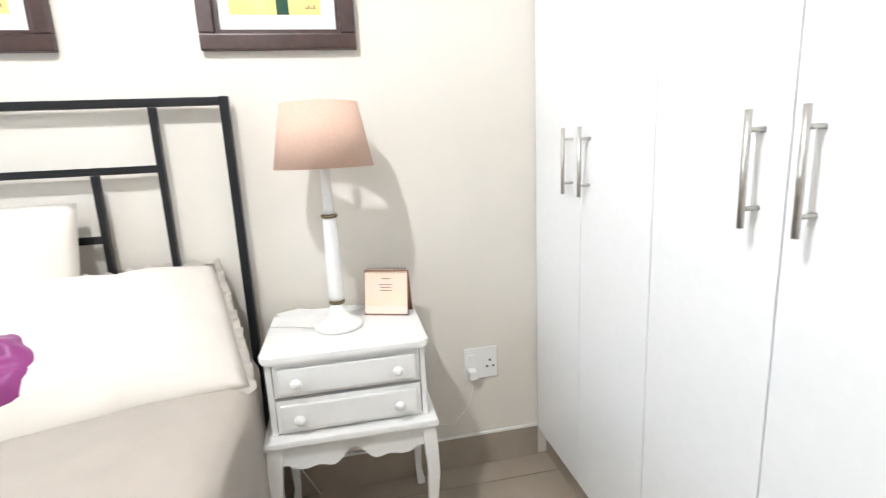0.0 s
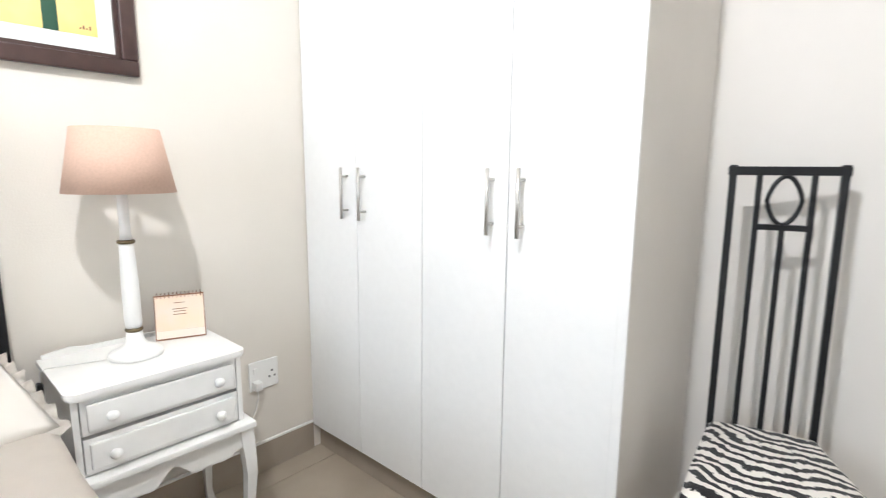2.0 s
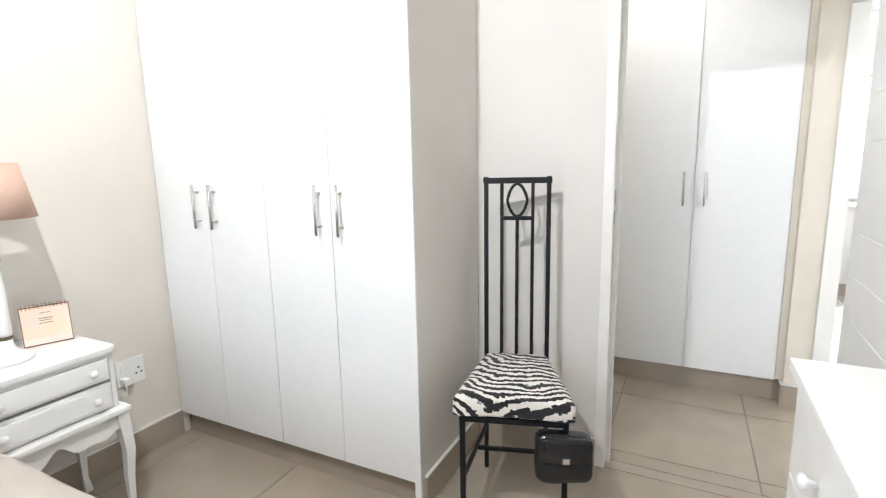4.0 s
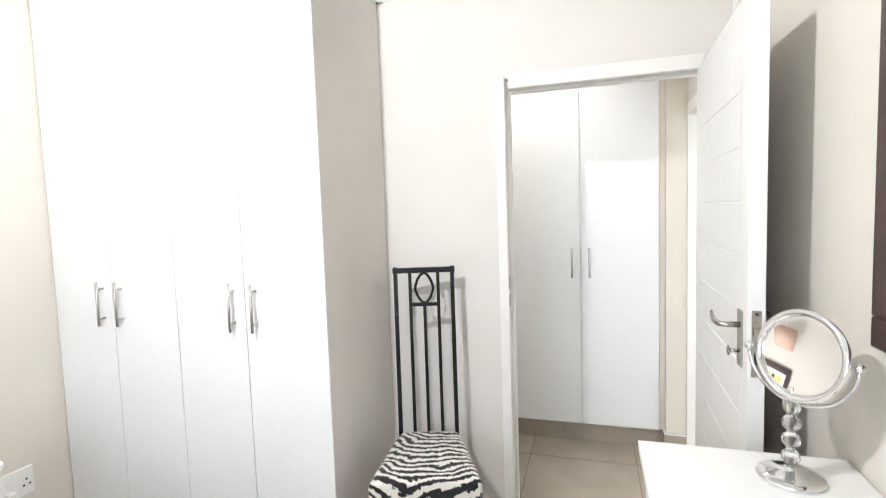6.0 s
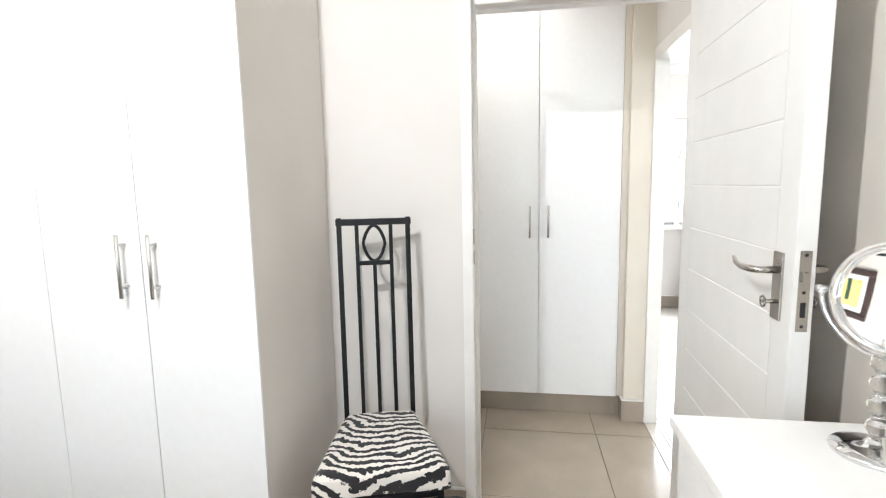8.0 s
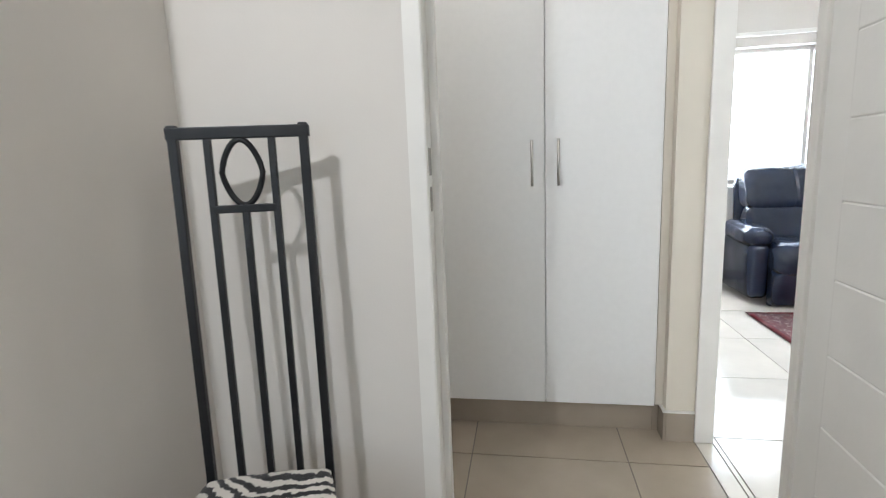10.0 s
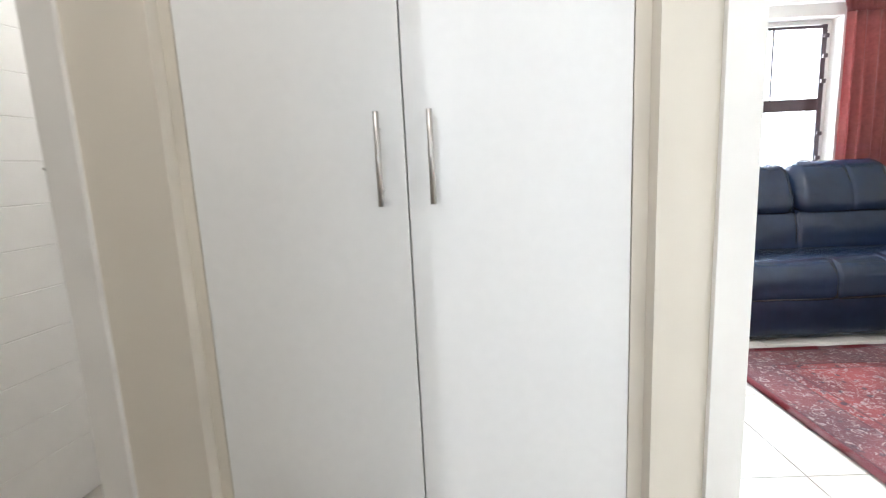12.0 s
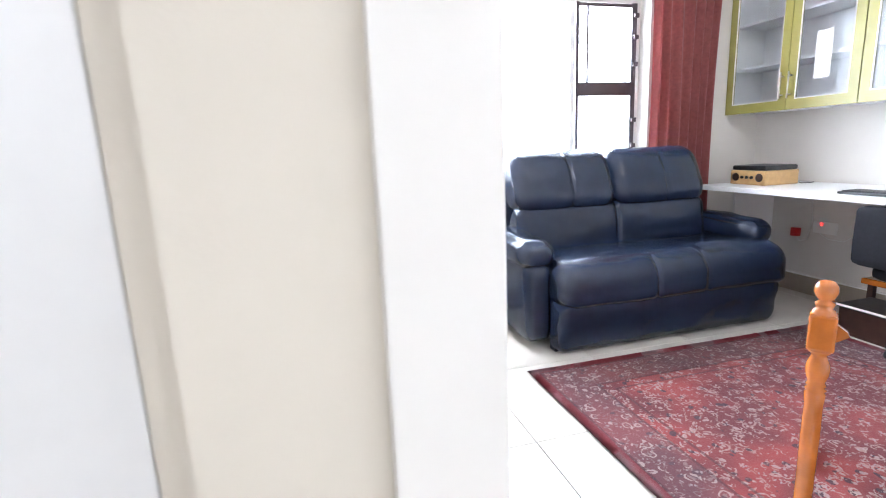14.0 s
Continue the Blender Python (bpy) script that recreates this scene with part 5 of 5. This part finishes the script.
def curtain():
    c = thing("curtain", (5.40, 4.13, 0.3), "terracotta red pleated curtain gathered beside the window", "curtain")
    bm = bmesh.new()
    n, mz = 260, 18
    rows = []
    for j in range(mz + 1):
        f = j / mz
        z = 2.13 - 1.78 * f
        row = []
        for i in range(n + 1):
            u = i / n
            half = 0.275 - 0.02 * math.sin(f * math.pi)
            x = 5.41 - 0.015 * f + (u - 0.5) * 2 * half
            amp = (0.021 + 0.010 * f) * (0.75 + 0.5 * noise.noise(Vector((u * 5, 3.3, f))))
            y = 4.13 + amp * math.sin(u * 2 * math.pi * 7 + 1.6 * math.sin(u * 7 + f * 1.2)) + 0.01 * noise.noise(Vector((u * 6, f * 2, 1)))
            row.append(bm.verts.new((x, y, z)))
        rows.append(row)
    for a, b in zip(rows, rows[1:]):
        for i in range(n):
            bm.faces.new((a[i], a[i + 1], b[i + 1], b[i])).smooth = True
    bmesh.ops.solidify(bm, geom=bm.faces[:], thickness=0.004)
    part("drape", bm, M_CURTAIN, c)
    hd = bmesh.new()
    rows = []
    for j in range(5):
        f = j / 4
        row = []
        for i in range(n + 1):
            u = i / n
            x = 5.42 + (u - 0.5) * 2 * (0.285 + 0.03 * (1 - f))
            y = 4.12 + 0.012 * math.sin(u * 2 * math.pi * 24)
            row.append(bm_v(hd, x, y, 2.245 - 0.12 * f))
        rows.append(row)
    for a, b in zip(rows, rows[1:]):
        for i in range(n):
            hd.faces.new((a[i], a[i + 1], b[i + 1], b[i])).smooth = True
    bmesh.ops.solidify(hd, geom=hd.faces[:], thickness=0.008)
    part("heading", hd, M_CURTAIN, c, "gathered pleated curtain heading")


def bm_v(bm, x, y, z):
    return bm.verts.new((x, y, z))


curtain()
rod = thing("curtain_rail", (4.3, 4.17, 2.22), "white curtain rail above the window", "rail")
part("track", box(3.05, 5.75, 4.15, 4.19, 2.205, 2.235, 0.003), M_TRIM, rod)
part("bracket", boxes((3.3, 3.33, 4.19, 4.249, 2.21, 2.23), (5.2, 5.23, 4.19, 4.249, 2.21, 2.23)), M_TRIM, rod)


SHIFT = Vector((-0.105, 0.09, -0.04))


def wall_cabinet(y0, y1, split, handles):
    """Olive cabinet unit with glazed doors facing -x."""
    xf, z0, z1, LXC = 5.95, 1.305, 2.22, 6.26
    c = thing("wall_cabinet", (6.1, (y0 + y1) / 2, z0), "olive green wall cabinet with glazed doors and white shelves", "cabinet", "wall cabinets")
    t = 0.016
    part("body", boxes((xf + 0.02, LXC - 0.001, y0, y1, z0, z0 + t), (xf + 0.02, LXC - 0.001, y0, y1, z1 - t, z1), (xf + 0.02, LXC - 0.001, y0, y0 + t, z0 + t, z1 - t), (xf + 0.02, LXC - 0.001, y1 - t, y1, z0 + t, z1 - t), (LXC - 0.008, LXC - 0.001, y0 + t, y1 - t, z0 + t, z1 - t)), M_MEL, c, "white cabinet carcass")
    for z in (1.60, 1.89):
        part("shelf", box(xf + 0.04, LXC - 0.01, y0 + t, y1 - t, z, z + 0.016), M_MEL, c)
    ys = [y0, split, y1] if split else [y0, y1]
    for i, (a, b) in enumerate(zip(ys, ys[1:])):
        s = 0.058
        d = part("door", boxes((xf, xf + 0.019, a + 0.002, b - 0.002, z0 - 0.004, z0 + s), (xf, xf + 0.019, a + 0.002, b - 0.002, z1 - s, z1), (xf, xf + 0.019, a + 0.002, a + s, z0 + s, z1 - s), (xf, xf + 0.019, b - s, b - 0.002, z0 + s, z1 - s)), M_OLIVE, c, "olive lacquered door frame")
        g = part("pane", box(xf + 0.008, xf + 0.012, a + s - 0.006, b - s + 0.006, z0 + s - 0.006, z1 - s + 0.006), M_FROST, d, "clear glass pane")
        g.visible_shadow = False
        part("bead", boxes((xf - 0.001, xf + 0.004, a + s, a + s + 0.007, z0 + s, z1 - s), (xf - 0.001, xf + 0.004, b - s - 0.007, b - s, z0 + s, z1 - s), (xf - 0.001, xf + 0.004, a + s + 0.007, b - s - 0.007, z0 + s, z0 + s + 0.007)), M_TRIM, d, "white glazing bead")
        hy = a + 0.028 if handles[i] == "lo" else b - 0.028
        h = part("handle", tube([(xf - 0.028, hy, z0 + 0.065), (xf - 0.028, hy, z0 + 0.23)], 0.005, 10), M_STEEL, d, "slim steel bar handle")
        for z in (z0 + 0.09, z0 + 0.205):
            part("post", tube([(xf + 0.001, hy, z), (xf - 0.026, hy, z)], 0.004, 8), M_STEEL, h)
    return c


wall_cabinet(3.326, 4.245, 3.765, ("hi", "lo"))
wall_cabinet(2.42, 3.324, 2.87, ("hi", "lo"))
note = thing("paper_note", (5.948, 3.55, 1.55), "white sheet of paper taped inside cabinet glass", "paper")
part("sheet", box(5.9535, 5.9545, 3.50, 3.60, 1.47, 1.74), M_MAT, note)

SHIFT = Vector((0, 0, 0))
dk = thing("wall_desk", (5.93, 3.0, 0), "white melamine desk top running along the wall", "desk")
part("top", box(5.495, LX - 0.001, 1.2, 4.17, 0.75, 0.782, 0.003), M_MEL, dk)
part("support", box(5.80, LX - 0.001, 4.14, 4.158, 0.0, 0.7495), M_MEL, dk)
part("support", box(5.80, LX - 0.001, 1.22, 1.238, 0.0, 0.7495), M_MEL, dk)


SHIFT = Vector((-0.105, 0.085, -0.03))


def radio():
    x0, x1, y0, y1, z = 5.80, 6.08, 3.735, 4.010, 0.8125
    r = thing("record_player", ((x0 + x1) / 2, (y0 + y1) / 2, z), "tan portable record player with dark lid on the desk", "record player")
    part("case", box(x0, x1, y0, y1, z, z + 0.095, 0.008), M_TAN, r)
    part("lid", box(x0 + 0.006, x1 - 0.006, y0 + 0.006, y1 - 0.006, z + 0.0955, z + 0.128, 0.010), M_BLACK, r, "dark closed lid")
    for y, rr in ((y0 + 0.045, 0.028), (y1 - 0.045, 0.028), (y0 + 0.10, 0.010), (y0 + 0.137, 0.010), (y1 - 0.10, 0.010)):
        part("speaker" if rr > 0.02 else "knob", lathe([(rr, 0), (rr, 0.004 if rr > 0.02 else 0.012), (rr * 0.7, 0.006 if rr > 0.02 else 0.014)], (x0 + 0.001, y, z + 0.05), 20, m=Matrix.Rotation(radians(-90), 4, "Y")), M_DARKWOOD if rr > 0.02 else M_BLACK, r)
    part("foot", boxes((x0 + 0.02, x0 + 0.04, y0 + 0.02, y0 + 0.04, z - 0.0004, z + 0.001)), M_BLACK, r)


radio()
cb = thing("player_cable", (6.15, 3.7, 0.8125), "thin black power cable on desk", "cable")
part("cable", tube([(6.078, 3.76, 0.83), (6.10, 3.73, 0.816), (6.16, 3.72, 0.8150), (6.22, 3.74, 0.8150), (6.245, 3.76, 0.8150)], 0.0025, 6), M_BLACK, cb)

kb = thing("keyboard", (5.75, 3.1, 0.8125), "black computer keyboard on the white desk", "keyboard")
part("base", box(5.66, 5.80, 2.75, 3.17, 0.8125, 0.826, 0.004), M_BLACK, kb)
for i in range(4):
    for j in range(12):
        part("key", box(5.672 + i * 0.030, 5.698 + i * 0.030, 2.762 + j * 0.033, 2.791 + j * 0.033, 0.8262, 0.832), M_BLACK, kb)

SHIFT = Vector((0, 0.10, -0.03))
so = thing("wall_socket", (LX, 3.68, 0.5), "white wall socket with red pilot light and cables under desk", "socket")
part("plate", box(LX - 0.010, LX - 0.0005, 3.56, 3.72, 0.47, 0.55, 0.002), M_PLASTIC, so)
part("pilot", box(LX - 0.014, LX - 0.0102, 3.655, 3.67, 0.525, 0.54), M_LED, so, "glowing red pilot light")
part("plug", box(LX - 0.05, LX - 0.0105, 3.80, 3.85, 0.43, 0.49, 0.006), M_DARKRED, so, "red plug")
part("cable", tube([(LX - 0.03, 3.82, 0.43), (LX - 0.03, 3.79, 0.40), (LX - 0.03, 3.74, 0.42), (LX - 0.02, 3.72, 0.55), (LX - 0.02, 3.74, 0.77)], 0.004, 6), M_PLASTIC, so)
part("cable", tube([(LX - 0.02, 3.66, 0.47), (LX - 0.02, 3.60, 0.44), (LX - 0.02, 3.5, 0.44), (LX - 0.02, 3.40, 0.52)], 0.004, 6), M_PLASTIC, so)


SHIFT = Vector((-0.10, 0.09, 0))


def office_chair():
    cx, cy = 5.74, 2.72
    o = thing("office_chair", (cx, cy, 0), "black office chair pulled up to the desk", "chair")
    part("backrest", soft_box(0.07, 0.50, 0.30, 0.03, 12, 0.006, 0.003, 3, pose(cx - 0.12, cy + 0.05, 0.585, 0, 0, 0)), M_FABRIC, o)
    part("seat", soft_box(0.44, 0.44, 0.08, 0.035, 12, 0.008, 0.003, 5, pose(cx + 0.13, cy + 0.02, 0.40)), M_FABRIC, o)
    part("bracket", bar((cx - 0.11, cy, 0.48), (cx + 0.02, cy, 0.385), 0.05, 0.012), M_BLACK, o)
    part("column", lathe([(0.025, 0.09), (0.025, 0.37)], (cx + 0.10, cy, 0), 16), M_STEEL, o)
    for k in range(5):
        a = radians(72 * k + 20)
        l = part("leg", bar((cx + 0.10, cy, 0.09), (cx + 0.10 + 0.26 * math.cos(a), cy + 0.26 * math.sin(a), 0.065), 0.035, 0.025), M_BLACK, o)
        part("castor", lathe([(0.02, -0.012), (0.025, -0.008), (0.025, 0.008), (0.02, 0.012)], (cx + 0.10 + 0.25 * math.cos(a), cy + 0.25 * math.sin(a), 0.0255), 14, m=Matrix.Rotation(radians(90), 4, "X")), M_BLACK, l)


office_chair()


SHIFT = Vector((0, 0, 0))


def wedge(p, n):
    """Small shaped bracket standing out from a post, away from n."""
    bm = bmesh.new()
    rows = []
    for s in (-0.007, 0.007):
        side = Vector((n.y, -n.x, 0)) * s
        rows.append([bm.verts.new(p - n * u + side + Vector((0, 0, z))) for u, z in ((0.018, 0.628), (0.050, 0.652), (0.046, 0.662), (0.018, 0.682))])
    for k in range(4):
        bm.faces.new((rows[0][k], rows[0][(k + 1) % 4], rows[1][(k + 1) % 4], rows[1][k]))
    bm.faces.new(rows[0])
    bm.faces.new(rows[1][::-1])
    return bm


def quilt_stand():
    """Rail stand on turned posts, its rails running away from the doorway."""
    c = thing("wooden_stand", (4.15, 2.1, 0), "orange varnished wooden rail stand with turned posts and ball finials", "stand")
    p = Vector((3.941, 2.07, 0))
    d = Vector((1.105, 0.797, 0)).normalized()
    n = Vector((-d.y, d.x, 0))
    q = p + d * 0.60
    k = 0.94
    prof = [(0.017, 0.05), (0.019, 0.08), (0.019, 0.30), (0.020, 0.42), (0.019, 0.505), (0.021, 0.535), (0.017, 0.540), (0.022, 0.546), (0.016, 0.552), (0.021, 0.558), (0.017, 0.566),
            (0.023, 0.585), (0.0245, 0.60), (0.022, 0.615), (0.016, 0.632), (0.0155, 0.638), (0.023, 0.645), (0.024, 0.650), (0.017, 0.656), (0.026, 0.672), (0.027, 0.70), (0.027, 0.735), (0.021, 0.752), (0.016, 0.757),
            (0.019, 0.764), (0.019, 0.770), (0.012, 0.776), (0.019, 0.784), (0.0235, 0.797), (0.022, 0.812), (0.014, 0.823), (0.003, 0.826)]
    for e, kk in ((p, k), (q, 0.70)):
        part("post", lathe([(r, z * kk) for r, z in prof], e, 24), M_PINE, c, "turned post with a ball finial")
        f = bar(e - d * 0.09 + Vector((0, 0, 0.0295)), e + d * 0.09 + Vector((0, 0, 0.0295)), 0.036, 0.045)
        part("foot", f, M_PINE, c)
    bk = box(-0.0265, 0.0265, -0.0265, 0.0265, 0.652 * k, 0.742 * k, 0.006)
    bk.transform(Matrix.Translation(p) @ Matrix.Rotation(math.atan2(d.y, d.x), 4, "Z"))
    part("block", bk, M_PINE, c, "square block of the turned post")
    part("bracket", wedge(p, n), M_PINE, c)
    for z, w in ((0.47, 0.045), (0.20, 0.035)):
        part("rail", bar(p + d * 0.02 + Vector((0, 0, z)), q - d * 0.02 + Vector((0, 0, z)), 0.016, w), M_PINE, c)


quilt_stand()

SHIFT = Vector((-0.10, 0.09, 0))
lb = thing("storage_box", (5.9, 2.7, 0), "low dark brown storage box with pale edging under the desk", "box")
part("body", box(5.735, 5.98, 2.2, 3.14, 0.0, 0.150, 0.004), M_DARKWOOD, lb)
part("lid", box(5.725, 5.99, 2.19, 3.15, 0.1505, 0.172, 0.004), M_BLACK, lb, "black lid")
part("edging", box(5.7225, 5.7248, 2.19, 3.15, 0.160, 0.172), M_TRIM, lb, "pale edge strip")
stl = thing("stool", (6.1, 2.9, 0), "low varnished pine stool under the desk", "stool")
part("seat", box(5.99, 6.235, 2.6, 3.22, 0.235, 0.270, 0.010), M_PINE, stl)
for x in (6.03, 6.21):
    for y in (2.63, 3.18):
        part("leg", box(x - 0.015, x + 0.015, y - 0.015, y + 0.015, 0.0, 0.2345), M_DARKWOOD, stl)


SHIFT = Vector((0, 0, 0))


# ---------------------------------------------------------------- floors, tile by tile
def tiled_floor(name, rects, x_off, y_off, pitch, material, label, grout):
    f = struct(name, boxes(*[(a, b, c, d, -0.06, -0.004) for a, b, c, d in rects]), grout, label, "floor")
    shared = {}
    gap = 0.0022
    for a, b, c, d in rects:
        xs = [a] + [x_off + pitch * k for k in range(-20, 20) if a + 0.02 < x_off + pitch * k < b - 0.02] + [b]
        ys = [c] + [y_off + pitch * k for k in range(-20, 20) if c + 0.02 < y_off + pitch * k < d - 0.02] + [d]
        for x0, x1 in zip(xs, xs[1:]):
            for y0, y1 in zip(ys, ys[1:]):
                w, l = round(x1 - x0, 4), round(y1 - y0, 4)
                if (w, l) not in shared:
                    bm = box(-w / 2 + gap, w / 2 - gap, -l / 2 + gap, l / 2 - gap, -0.0038, 0.0, 0.0008)
                    me = bpy.data.meshes.new("tile")
                    bm.to_mesh(me)
                    bm.free()
                    me.materials.append(material)
                    shared[(w, l)] = me
                o = new("tile", shared[(w, l)])
                o.parent = f
                o.location = ((x0 + x1) / 2, (y0 + y1) / 2, 0)
    return f


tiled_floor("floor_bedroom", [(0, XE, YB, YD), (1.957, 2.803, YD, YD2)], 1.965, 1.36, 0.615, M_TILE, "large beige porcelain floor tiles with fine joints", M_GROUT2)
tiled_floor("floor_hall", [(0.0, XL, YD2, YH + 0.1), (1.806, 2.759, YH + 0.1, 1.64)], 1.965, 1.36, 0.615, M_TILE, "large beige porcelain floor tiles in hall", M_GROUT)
# same beige tile as the hall, paled in colour for the window's glare
tiled_floor("floor_living", [(XL, XL2, 0.745, YH), (XL2, LX, YD2, LY)], 3.58, 3.42, 0.615, M_TILEW, "large glossy porcelain floor tiles, paled by painted window glare", M_GROUT)
tiled_floor("floor_bath", [(0.0, 1.68, YH + 0.13, 3.4)], 1.35, 1.92, 0.6, M_TILEW, "pale glossy bathroom floor tiles", M_GROUT)
